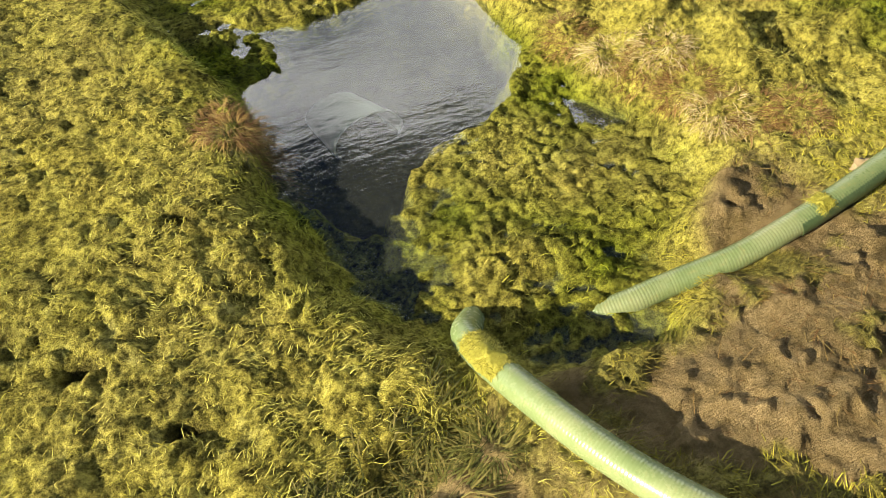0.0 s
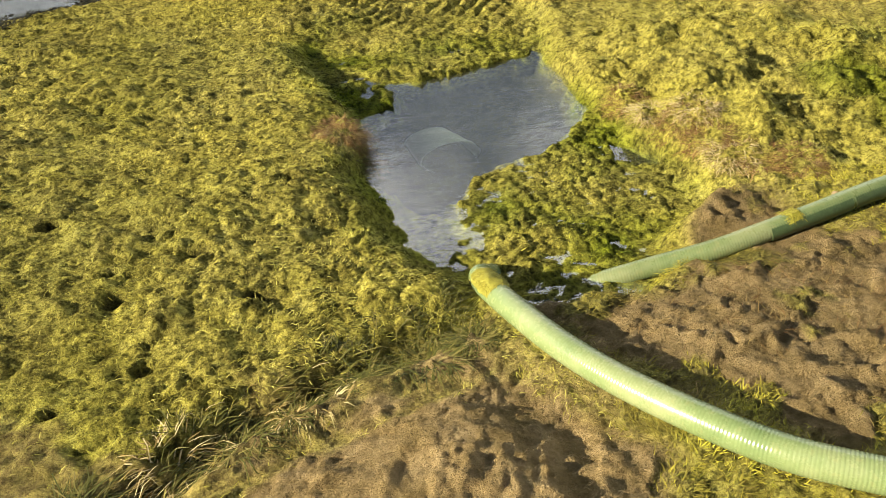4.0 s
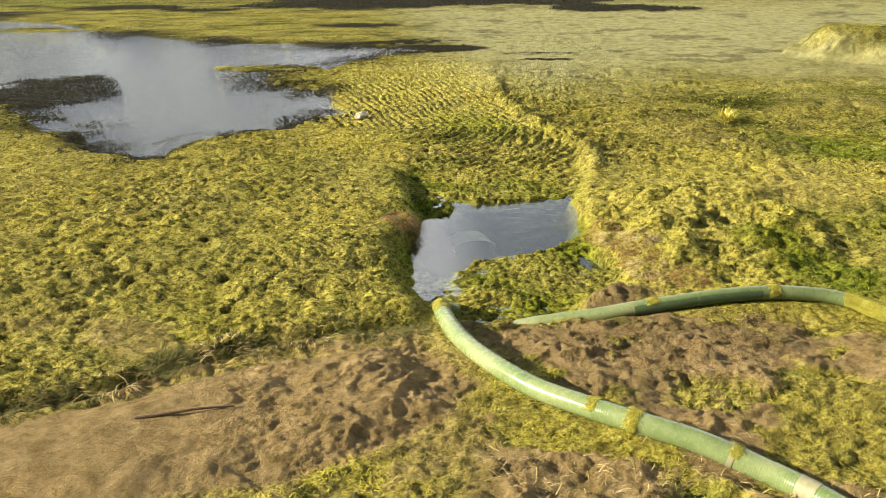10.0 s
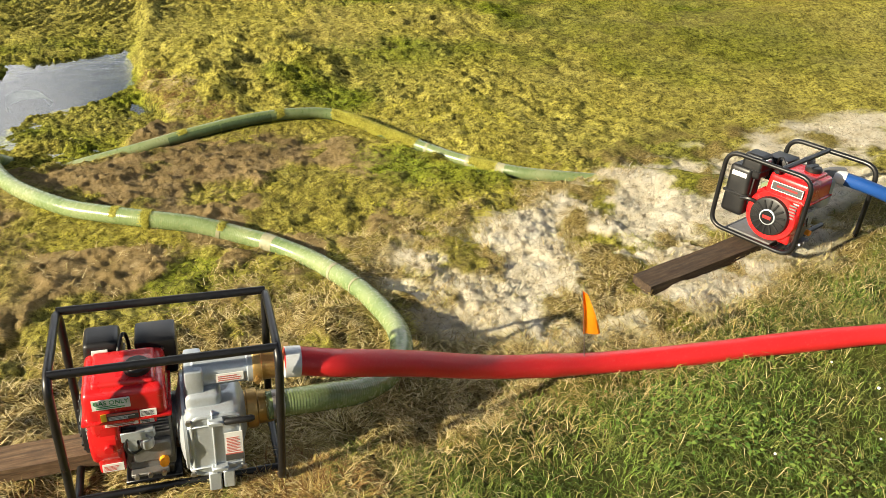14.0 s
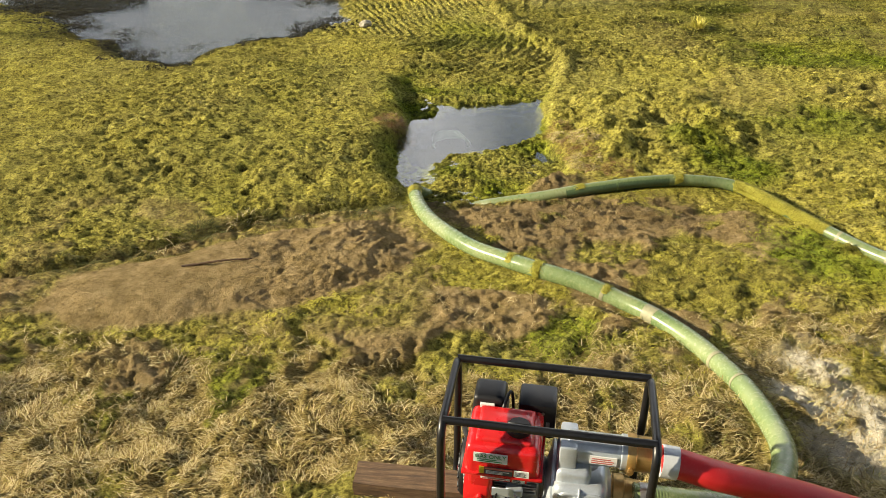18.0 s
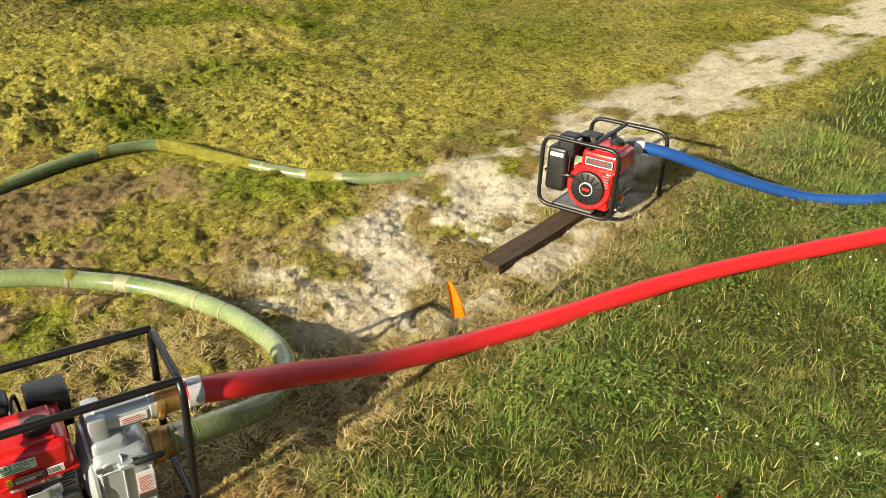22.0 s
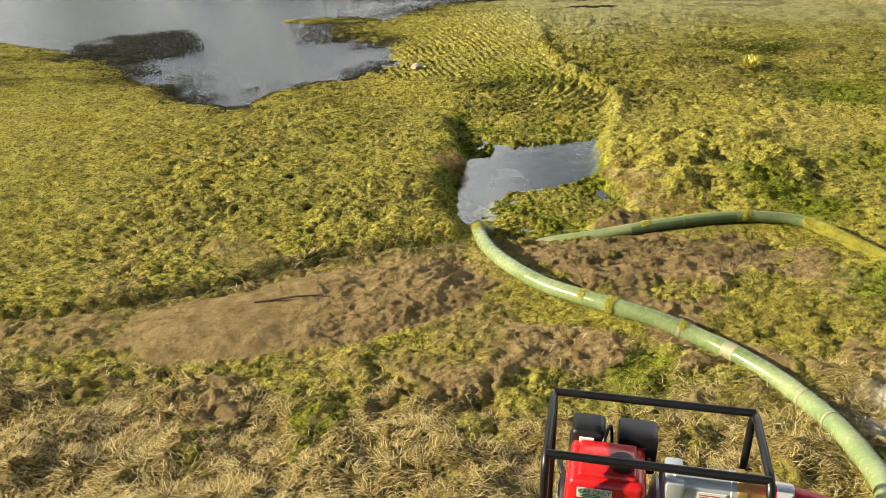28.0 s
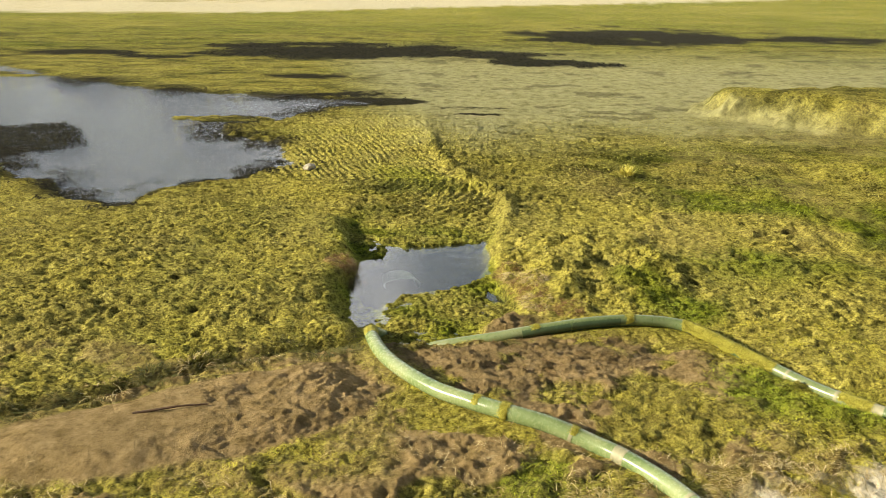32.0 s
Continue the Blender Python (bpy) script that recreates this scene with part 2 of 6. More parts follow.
def water_material(name="pool_water", rough=1.0, colour=(0.50, 0.52, 0.52)):
    m, n, l, b = material(name)
    tc = n.new("ShaderNodeTexCoord").outputs["Object"]
    b.inputs["Base Color"].default_value = (*colour, 1)
    b.inputs["Roughness"].default_value = 0.03
    b.inputs["IOR"].default_value = 1.65
    b.inputs["Transmission Weight"].default_value = 0.97
    mp = n.new("ShaderNodeMapping")
    mp.inputs["Scale"].default_value = (3.0, 7.0, 3.0)
    mp.inputs["Rotation"].default_value = (0, 0, 0.35)
    l.new(tc, mp.inputs[0])
    w1 = noise_node(n, l, 1.0, 4, 0.6, mp.outputs[0])
    w2 = noise_node(n, l, 5.0, 3, 0.6, mp.outputs[0])
    k = bump(n, l, b, w1, 0.05 * rough, 0.05)
    bump(n, l, b, w2, 0.06 * rough, 0.012, k)
    return m


def hose_material(name="green_pvc", dim=1.0, film=0.5):
    m, n, l, b = material(name)
    tc = n.new("ShaderNodeTexCoord").outputs["Object"]
    big = noise_node(n, l, 3.5, 5, 0.65, tc)
    fine = noise_node(n, l, 45, 5, 0.7, tc)
    c = ramp(n, l, big, [(p_, tuple(v * dim for v in c_)) for p_, c_ in ((0.3, (0.11, 0.165, 0.064)), (0.5, (0.175, 0.23, 0.098)), (0.72, (0.27, 0.30, 0.155)))])
    c = mixc(n, l, ramp(n, l, fine, [(0.55, (0, 0, 0)), (0.8, (film,) * 3)]), c, (0.30 * dim, 0.28 * dim, 0.115 * dim))
    l.new(c, b.inputs["Base Color"])
    l.new(ramp(n, l, fine, [(0.3, (0.17 + 0.3 * (1 - dim),) * 3), (0.8, (0.38,) * 3)]), b.inputs["Roughness"])
    b.inputs["Subsurface Weight"].default_value = 0.0
    bump(n, l, b, fine, 0.2, 0.001)
    return m


def wood_material(name="weathered_wood", dim=1.0):
    m, n, l, b = material(name)
    tc = n.new("ShaderNodeTexCoord").outputs["Object"]
    mp = n.new("ShaderNodeMapping")
    mp.inputs["Scale"].default_value = (6, 60, 60)
    l.new(tc, mp.inputs[0])
    g = noise_node(n, l, 1.5, 8, 0.7, mp.outputs[0])
    f = noise_node(n, l, 25, 5, 0.6, tc)
    c = ramp(n, l, g, [(p_, tuple(v * dim for v in c_)) for p_, c_ in ((0.3, (0.055, 0.034, 0.02)), (0.5, (0.17, 0.10, 0.05)), (0.7, (0.29, 0.19, 0.10)))])
    l.new(mixc(n, l, 0.5, c, ramp(n, l, f, [(0.35, (0.5,) * 3), (0.7, (1, 1, 1))]), "MULTIPLY"), b.inputs["Base Color"])
    b.inputs["Roughness"].default_value = 0.8
    bump(n, l, b, g, 0.6, 0.004)
    return m


def lay_flat_material(name, colour, dark):
    """Lay-flat hose: woven skin with lengthwise creases."""
    m, n, l, b = material(name)
    tc = n.new("ShaderNodeTexCoord").outputs["Object"]
    big = noise_node(n, l, 5, 5, 0.6, tc)
    fine = noise_node(n, l, 160, 3, 0.6, tc)
    c = mixc(n, l, big, dark, colour)
    l.new(mixc(n, l, ramp(n, l, fine, [(0.6, (0, 0, 0)), (0.85, (0.25,) * 3)]), c, (0.4, 0.33, 0.25)), b.inputs["Base Color"])
    l.new(ramp(n, l, big, [(0.3, (0.3,) * 3), (0.7, (0.5,) * 3)]), b.inputs["Roughness"])
    k = bump(n, l, b, big, 0.3, 0.01)
    bump(n, l, b, fine, 0.2, 0.001, k)
    return m


M_GROUND = ground_material()
M_STRAW = blade_material("dry_straw", [(0.0, (0.13, 0.08, 0.025)), (0.4, (0.46, 0.34, 0.12)), (0.8, (0.80, 0.66, 0.36)), (1.0, (0.42, 0.37, 0.08))], 0.5)
M_GRASS = blade_material("green_grass", [(0.0, (0.05, 0.10, 0.012)), (0.5, (0.15, 0.235, 0.035)), (0.85, (0.26, 0.34, 0.07)), (1.0, (0.48, 0.40, 0.15))], 0.45, (0.24, 0.22, 0.06))
GREENS = [(0.0, (0.10, 0.14, 0.012)), (0.5, (0.27, 0.36, 0.02)), (1.0, (0.48, 0.54, 0.04))]
M_ALGAE = blade_material("stringy_algae", [(0.0, (0.16, 0.14, 0.02)), (0.3, (0.52, 0.47, 0.06)), (0.75, (0.82, 0.74, 0.19)), (1.0, (0.50, 0.48, 0.06))], 0.7, None, GREENS)
M_OLDALGAE = blade_material("old_algae", [(0.0, (0.10, 0.085, 0.014)), (0.35, (0.44, 0.385, 0.04)), (0.8, (0.82, 0.74, 0.10)), (1.0, (0.34, 0.36, 0.03))], 0.7, (0.15, 0.115, 0.03), GREENS)
M_CLOVER = blade_material("clover_leaf", [(0.0, (0.06, 0.12, 0.02)), (0.6, (0.14, 0.23, 0.035)), (1.0, (0.24, 0.32, 0.06))], 0.5)
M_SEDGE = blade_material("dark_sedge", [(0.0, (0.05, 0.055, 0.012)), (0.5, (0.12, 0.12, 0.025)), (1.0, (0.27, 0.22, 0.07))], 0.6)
M_RUST = blade_material("rust_grass", [(0.0, (0.13, 0.06, 0.022)), (0.5, (0.28, 0.16, 0.055)), (1.0, (0.46, 0.34, 0.11))], 0.6)
M_PALE = blade_material("bleached_straw", [(0.0, (0.42, 0.34, 0.19)), (0.5, (0.66, 0.57, 0.40)), (1.0, (0.80, 0.73, 0.58))], 0.6)
M_ROT = blade_material("rotting_weed", [(0.0, (0.006, 0.006, 0.004)), (0.7, (0.018, 0.017, 0.008)), (1.0, (0.07, 0.065, 0.025))], 0.95)
M_WATER = water_material("pool_water", 1.0, (0.60, 0.68, 0.62))
M_POND = water_material("pond_water", 9.0, (0.36, 0.44, 0.54))
M_HOSE = hose_material()
M_HOSE_DULL = hose_material("dull_green_pvc", 0.75, 0.8)
M_WOOD = wood_material("weathered_wood", 0.8)
M_WETWOOD = wood_material("wet_wood", 0.32)
M_RED = simple("red_paint", (0.56, 0.012, 0.014), 0.25, grain=140, vary=0.06, bumpy=0.04, dirty=0.12, coat=0.4)
M_BLACK = simple("black_paint", (0.006, 0.006, 0.007), 0.33, grain=120, vary=0.3, bumpy=0.08, dirty=0.06)
M_PLASTIC = simple("black_plastic", (0.008, 0.008, 0.009), 0.42, grain=200, vary=0.3, bumpy=0.15, dirty=0.07)
M_ALU = simple("cast_aluminium", (0.46, 0.50, 0.54), 0.34, 0.45, grain=170, vary=0.12, bumpy=0.3, dirty=0.25)
M_STEEL = simple("grey_engine_casting", (0.20, 0.20, 0.20), 0.5, 0.6, grain=120, vary=0.25, bumpy=0.3, dirty=0.4)
M_BRASS = simple("brass_fitting", (0.46, 0.30, 0.11), 0.4, 0.85, grain=90, vary=0.25, bumpy=0.15, dirty=0.4)
M_LABEL = simple("white_sticker", (0.72, 0.72, 0.70), 0.5, grain=60, vary=0.05, bumpy=0.02, dirty=0.1)
M_GREEN = simple("green_print", (0.03, 0.24, 0.07), 0.5, vary=0.05, dirty=0.05)
M_REDINK = simple("red_print", (0.42, 0.12, 0.10), 0.5, vary=0.05, dirty=0.05)
M_BADGE = simple("dark_red_print", (0.30, 0.015, 0.015), 0.5, vary=0.05, dirty=0.05)
M_GREYINK = simple("grey_print", (0.06, 0.06, 0.06), 0.5, vary=0.05, dirty=0.05)
M_YELLOW = simple("yellow_print", (0.70, 0.48, 0.03), 0.5, vary=0.05, dirty=0.05)
M_ORANGE = simple("orange_plastic", (0.92, 0.33, 0.01), 0.5, vary=0.08, dirty=0.05)
M_CUFF = simple("grey_rubber_cuff", (0.58, 0.60, 0.62), 0.45, 0.3, grain=120, vary=0.1, dirty=0.15)
M_REDHOSE = lay_flat_material("red_lay_flat", (0.64, 0.02, 0.022), (0.46, 0.012, 0.016))
M_BLUEHOSE = lay_flat_material("blue_lay_flat", (0.012, 0.075, 0.30), (0.008, 0.045, 0.19))
M_TAPE = simple("pale_dried_film", (0.25, 0.24, 0.145), 0.6, grain=60, vary=0.3, bumpy=0.4, dirty=0.4)
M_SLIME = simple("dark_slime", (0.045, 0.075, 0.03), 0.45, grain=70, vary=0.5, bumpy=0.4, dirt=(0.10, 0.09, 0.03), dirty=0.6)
M_STONE = simple("pale_stone", (0.52, 0.47, 0.36), 0.8, grain=40, vary=0.3, bumpy=0.6, dirty=0.4)
M_CLOD = simple("clay_clod", (0.24, 0.18, 0.10), 0.9, grain=60, vary=0.4, bumpy=0.8, dirty=0.5)
M_WIRE = simple("steel_wire", (0.35, 0.34, 0.33), 0.4, 0.9, dirty=0.2)
M_RAG = simple("algae_rag", (0.38, 0.36, 0.05), 0.9, grain=120, vary=0.6, bumpy=1.0, dirt=(0.13, 0.13, 0.02), dirty=0.8)
M_RAGFUZZ = blade_material("rag_fuzz", [(0.0, (0.16, 0.15, 0.02)), (0.5, (0.40, 0.37, 0.05)), (1.0, (0.62, 0.56, 0.12))], 0.7)
M_PAIL = simple("white_plastic_pail", (0.34, 0.39, 0.34), 0.35, dirty=0.5, grain=60)
M_WHITEFLOWER = simple("clover_petals", (0.75, 0.73, 0.68), 0.7, dirty=0.05)

# ---- shape helpers ----


def part(name, bm, mat, parent=None, label="", smooth=True):
    me = bpy.data.meshes.new(name)
    bm.to_mesh(me)
    bm.free()
    me.materials.append(mat)
    if smooth:
        me.polygons.foreach_set("use_smooth", [True] * len(me.polygons))
        me.set_sharp_from_angle(angle=radians(38))
    ob = new(name, me)
    if parent is not None:
        ob.parent = parent
    if label:
        tagged(ob, label)
    return ob


def base(name, m, label, category, group=""):
    ob = new(name)
    ob.empty_display_size = 0.05
    ob.matrix_world = m
    return tagged(ob, label, category, group)


def box(x0, x1, y0, y1, z0, z1, bevel=0.006, seg=2, taper=0.0):
    bm = bmesh.new()
    bmesh.ops.create_cube(bm, size=1)
    for v in bm.verts:
        k = 1 - taper if v.co.z > 0 else 1
        v.co = Vector(((x0 + x1) / 2 + v.co.x * (x1 - x0) * k, (y0 + y1) / 2 + v.co.y * (y1 - y0) * k, (z0 + z1) / 2 + v.co.z * (z1 - z0)))
    if bevel > 0:
        bmesh.ops.bevel(bm, geom=bm.edges[:], offset=bevel, segments=seg, profile=0.6, affect="EDGES")
    return bm


def turn(profile, axis="Z", at=(0, 0, 0), n=28):
    """A turned solid: profile of (radius, height), closed at both ends."""
    bm = bmesh.new()
    rings = []
    for r, h in profile:
        rings.append([bm.verts.new((r * math.cos(2 * math.pi * i / n), r * math.sin(2 * math.pi * i / n), h)) for i in range(n)])
    for a, b in zip(rings, rings[1:]):
        for i in range(n):
            bm.faces.new((a[i], a[(i + 1) % n], b[(i + 1) % n], b[i]))
    bm.faces.new(rings[0][::-1])
    bm.faces.new(rings[-1])
    rot = {"Z": Matrix(), "X": Matrix.Rotation(radians(90), 4, "Y"), "Y": Matrix.Rotation(radians(-90), 4, "X")}[axis]
    bmesh.ops.transform(bm, matrix=Matrix.Translation(at) @ rot, verts=bm.verts)
    bmesh.ops.recalc_face_normals(bm, faces=bm.faces)
    return bm


def spline(points, step, closed=False):
    """Points along a Catmull-Rom curve at about even steps."""
    p = np.array(points, float)
    n = len(p)
    out = []
    for i in range(n if closed else n - 1):
        if closed:
            a, b, c, d = p[(i - 1) % n], p[i], p[(i + 1) % n], p[(i + 2) % n]
        else:
            a, b, c, d = p[max(i - 1, 0)], p[i], p[i + 1], p[min(i + 2, n - 1)]
        k = max(2, int(np.linalg.norm(c - b) / step))
        t = np.linspace(0, 1, k, endpoint=False)[:, None]
        out.append(0.5 * ((2 * b) + (c - a) * t + (2 * a - 5 * b + 4 * c - d) * t ** 2 + (3 * b - a - 3 * c + d) * t ** 3))
    if not closed:
        out.append(p[-1:])
    return np.concatenate(out)


def sweep(path, radius, sides=14, closed=False, flat=1.0):
    """A tube along a path; radius a number or one for each point; flat squeezes it upright."""
    path = np.array(path, float)
    n = len(path)
    rad = np.broadcast_to(np.array(radius, float), (n,))
    tan = np.roll(path, -1, 0) - np.roll(path, 1, 0)
    if not closed:
        tan[0], tan[-1] = path[1] - path[0], path[-1] - path[-2]
    tan /= np.linalg.norm(tan, axis=1)[:, None]
    u = np.cross(tan[0], (0, 0, 1.0) if abs(tan[0][2]) < 0.9 else (1.0, 0, 0))
    bm = bmesh.new()
    rings = []
    for i in range(n):
        u = u - tan[i] * np.dot(u, tan[i])
        u /= np.linalg.norm(u)
        w = np.cross(u, tan[i])
        rings.append([bm.verts.new(path[i] + rad[i] * (math.cos(2 * math.pi * k / sides) * u + flat * math.sin(2 * math.pi * k / sides) * w)) for k in range(sides)])
    pairs = list(zip(rings, rings[1:])) + ([(rings[-1], rings[0])] if closed else [])
    for a, b in pairs:
        for k in range(sides):
            bm.faces.new((a[k], a[(k + 1) % sides], b[(k + 1) % sides], b[k]))
    if not closed:
        bm.faces.new(rings[0][::-1])
        bm.faces.new(rings[-1])
    bmesh.ops.recalc_face_normals(bm, faces=bm.faces)
    return bm


def rounded_loop(pts, r, seg=5):
    """A closed run through corner points, the corners rounded."""
    out = []
    n = len(pts)
    for i in range(n):
        a, b, c = Vector(pts[i - 1]), Vector(pts[i]), Vector(pts[(i + 1) % n])
        p, q = b + (a - b).normalized() * r, b + (c - b).normalized() * r
        for k in range(seg + 1):
            t = k / seg
            out.append(tuple((1 - t) ** 2 * p + 2 * t * (1 - t) * b + t * t * q))
    return out


def merge(*bms):
    """One mesh out of several pieces of the same part."""
    out = bmesh.new()
    for b in bms:
        me = bpy.data.meshes.new("piece")
        b.to_mesh(me)
        b.free()
        out.from_mesh(me)
        bpy.data.meshes.remove(me)
    return out


def lump(size, seed, at=(0, 0, 0), rough=0.3, sub=3):
    bm = bmesh.new()
    bmesh.ops.create_icosphere(bm, subdivisions=sub, radius=1)
    for v in bm.verts:
        k = 1 + rough * noise.fractal(v.co * 1.6 + Vector((seed * 7.1, seed * 3.3, 0)), 1.0, 2.0, 4)
        v.co = Vector((v.co.x * k * size[0], v.co.y * k * size[1], v.co.z * k * size[2])) + Vector(at)
    return bm


# ---- the ground: heights and zones ----
BASIN = [(-0.50, 2.32), (-0.42, 1.95), (-0.29, 1.52), (-0.24, 1.12), (-0.28, 0.90), (-0.22, 0.50), (-0.12, 0.20), (-0.02, 0.08), (0.15, -0.07), (0.24, -0.12),
         (0.47, -0.15), (0.62, -0.02), (0.72, 0.15), (0.96, 0.31), (0.97, 0.60), (0.86, 0.88), (0.85, 1.20), (0.83, 1.67), (0.86, 2.04), (0.95, 2.6), (0.4, 2.9), (-0.3, 2.8)]
OPEN = [(-0.25, 1.52), (-0.08, 1.58), (-0.03, 1.86), (0.19, 1.86), (0.80, 2.02), (0.83, 1.67), (0.76, 1.15), (0.51, 0.95), (0.26, 0.90), (0.08, 0.74), (0.0, 0.58), (-0.08, 0.60), (-0.19, 0.77), (-0.28, 1.02), (-0.25, 1.12)]
SUNK = [(-0.36, 1.05), (-0.27, 0.81), (-0.22, 0.58), (-0.25, 0.37), (-0.12, 0.22), (-0.03, 0.30), (-0.02, 0.50), (-0.11, 0.62), (-0.2, 0.78), (-0.25, 1.05)]
POND = [(-2.79, 2.75), (-2.63, 3.49), (-1.97, 4.01), (-1.46, 4.72), (-1.76, 5.99), (-2.71, 6.49), (-2.99, 7.32), (-2.22, 7.62), (-1.53, 8.99), (-0.7, 9.65), (-2.2, 10.0), (-4.2, 10.4),
        (-6.4, 11.2), (-9.6, 13.6), (-16, 16), (-24, 14), (-15, 8.4), (-8.3, 6.45), (-6.46, 5.6), (-4.6, 4.1), (-3.35, 2.92)]
SAND = [(-1.80, -1.72), (-1.66, -1.36), (-1.13, -1.01), (-0.70, -0.62), (-0.10, -0.50), (0.13, -0.62), (0.24, -0.85), (0.20, -1.15), (-0.10, -1.40), (-0.46, -1.63), (-0.86, -1.79), (-1.41, -1.84)]
MUD = [(0.05, -0.12), (0.25, -0.2), (0.55, -0.25), (0.72, -0.02), (0.95, 0.28), (1.15, 0.22), (1.2, -0.1), (1.6, -0.1), (1.9, -0.35), (1.5, -0.6), (1.1, -0.75), (1.0, -1.2), (0.6, -1.0), (0.3, -0.62), (0.1, -0.4)]
CRUST = [(1.70, -1.95), (1.80, -2.45), (2.3, -2.66), (2.95, -2.72), (3.4, -2.6), (4.0, -2.3), (4.91, -1.88), (5.44, -1.72), (8.42, -1.3), (14, -0.4), (30, 3), (30, 5), (14, 1.1), (10.27, -0.2), (6.23, -0.75), (4.37, -1.0), (3.3, -1.25), (2.75, -1.5), (2.2, -1.7), (1.8, -1.8)]
TURF = [(1.15, -3.35), (1.70, -3.02), (2.27, -2.93), (3.35, -2.74), (3.80, -2.56), (5.29, -2.22), (7.69, -1.88), (12, -1.3), (60, 8), (60, -60), (1.0, -60), (0.7, -4.2)]
MOUND = [(1.02, 0.55), (1.25, 0.35), (2.2, 0.55), (2.6, 1.2), (2.2, 1.9), (1.3, 2.1), (0.98, 1.9), (0.95, 1.2)]
RIDGE = [(4.4, 9.2), (4.9, 8.4), (6.2, 7.0), (9, 6.2), (13, 6.6), (13, 8.6), (8, 9.2), (5.5, 9.6)]
RIDGE_LOW = [(4.1, 4.9), (5.2, 4.0), (8, 3.6), (9, 4.4), (6, 5.2)]
STRIP = [(-2.6, -1.45), (-1.88, -1.22), (-1.41, -0.95), (-0.79, -0.38), (-0.04, -0.19), (-0.05, -0.52), (-0.70, -0.64), (-1.13, -1.02), (-1.66, -1.38), (-1.85, -1.75), (-2.6, -2.0)]
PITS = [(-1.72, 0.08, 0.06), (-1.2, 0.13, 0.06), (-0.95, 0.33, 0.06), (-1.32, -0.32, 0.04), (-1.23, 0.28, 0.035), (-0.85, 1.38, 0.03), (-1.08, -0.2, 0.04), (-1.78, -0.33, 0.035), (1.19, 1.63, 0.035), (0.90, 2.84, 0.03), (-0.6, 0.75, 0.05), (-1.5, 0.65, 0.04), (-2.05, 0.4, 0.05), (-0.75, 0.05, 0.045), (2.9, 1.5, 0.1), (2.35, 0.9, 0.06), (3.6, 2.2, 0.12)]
GREEN = [(2.15, 0.45, 0.42, 1.0), (1.95, 0.9, 0.3, 0.8), (2.2, -0.8, 0.35, 0.9), (2.6, -1.0, 0.3, 0.8), (1.5, -0.55, 0.25, 0.6), (5.0, 1.5, 0.9, 0.6), (6.3, 1.6, 1.2, 0.65), (4.9, 0.5, 0.7, 0.6), (6.2, 0.8, 1.0, 0.6), (4.0, 1.0, 0.4, 0.5), (0.95, -1.75, 0.3, 0.7), (-0.62, -2.35, 0.4, 0.7)]
WEEDS = [(-2.6, 18.0, 4.2, 1.9), (-5.6, 19.0, 2.0, 1.0), (-9.6, 16.6, 1.3, 0.6), (-7.4, 15.9, 1.0, 0.4), (2.8, 15.7, 1.5, 0.8), (7.6, 24.5, 4.6, 3.2), (13.5, 24.0, 3.0, 1.6), (-1.0, 9.5, 0.9, 0.4), (-3.0, 12.6, 0.9, 0.3), (-13.5, 15.0, 2.5, 0.9), (0.9, 8.35, 0.55, 0.13)]
ISLAND = [(-6.5, 5.4), (-6.5, 7.0), (-5.6, 7.1), (-4.6, 5.9), (-4.9, 4.8)]


R_HOSE, R_THIN = 0.043, 0.037
HOSE_A = [(0.42, 0.62, -0.16), (0.22, 0.36, -0.16), (0.07, 0.16, -0.03), (0.00, 0.03, 0.065), (0.04, -0.22, 0.13), (0.13, -0.50, 0.175), (0.26, -0.74, 0.205), (0.45, -0.99, 0.235), (0.63, -1.13, 0.25), (0.80, -1.23, 0.255), (1.02, -1.32, 0.24),
          (1.22, -1.42, 0.205), (1.36, -1.54, 0.20), (1.49, -1.72, 0.21), (1.57, -1.90, 0.23), (1.63, -2.10, 0.26), (1.665, -2.30, 0.285), (1.665, -2.48, 0.32), (1.615, -2.66, 0.36), (1.52, -2.80, 0.41), (1.40, -2.90, 0.46), (1.27, -2.955, 0.515), (1.13, -2.975, 0.545), (1.08, -2.975, 0.548)]
HOSE_B = [(0.18, 0.14, -0.16), (0.34, 0.04, -0.06), (0.47, -0.005, -0.005), (0.60, -0.025, 0.03), (0.80, -0.06, 0.085), (1.00, -0.06, 0.13), (1.20, -0.04, 0.16), (1.45, 0.0, 0.183), (1.75, 0.04, 0.185), (2.05, 0.0, 0.165), (2.28, -0.31, 0.155), (2.45, -0.55, 0.145), (2.62, -0.80, 0.15),
          (2.86, -1.08, 0.175), (3.15, -1.24, 0.18), (3.42, -1.37, 0.185), (3.62, -1.45, 0.19), (3.85, -1.58, 0.21), (4.02, -1.78, 0.27), (4.10, -1.95, 0.42), (4.06, -2.06, 0.49)]
RED = [(1.136, -3.008, 0.732), (1.18, -3.012, 0.728), (1.29, -3.02, 0.70), (1.53, -2.98, 0.605), (1.88, -2.93, 0.46), (2.30, -2.92, 0.365), (2.74, -2.97, 0.345), (3.06, -3.01, 0.345), (3.55, -3.10, 0.355), (4.05, -3.23, 0.365), (4.63, -3.41, 0.385), (5.6, -3.70, 0.42), (7.2, -4.1, 0.5)]
BLUE = [(3.93, -2.245, 0.612), (3.985, -2.31, 0.605), (4.11, -2.44, 0.575), (4.37, -2.65, 0.47), (4.67, -2.84, 0.37), (4.83, -2.97, 0.345), (5.10, -3.16, 0.36), (5.6, -3.3, 0.39), (7.2, -3.3, 0.42)]
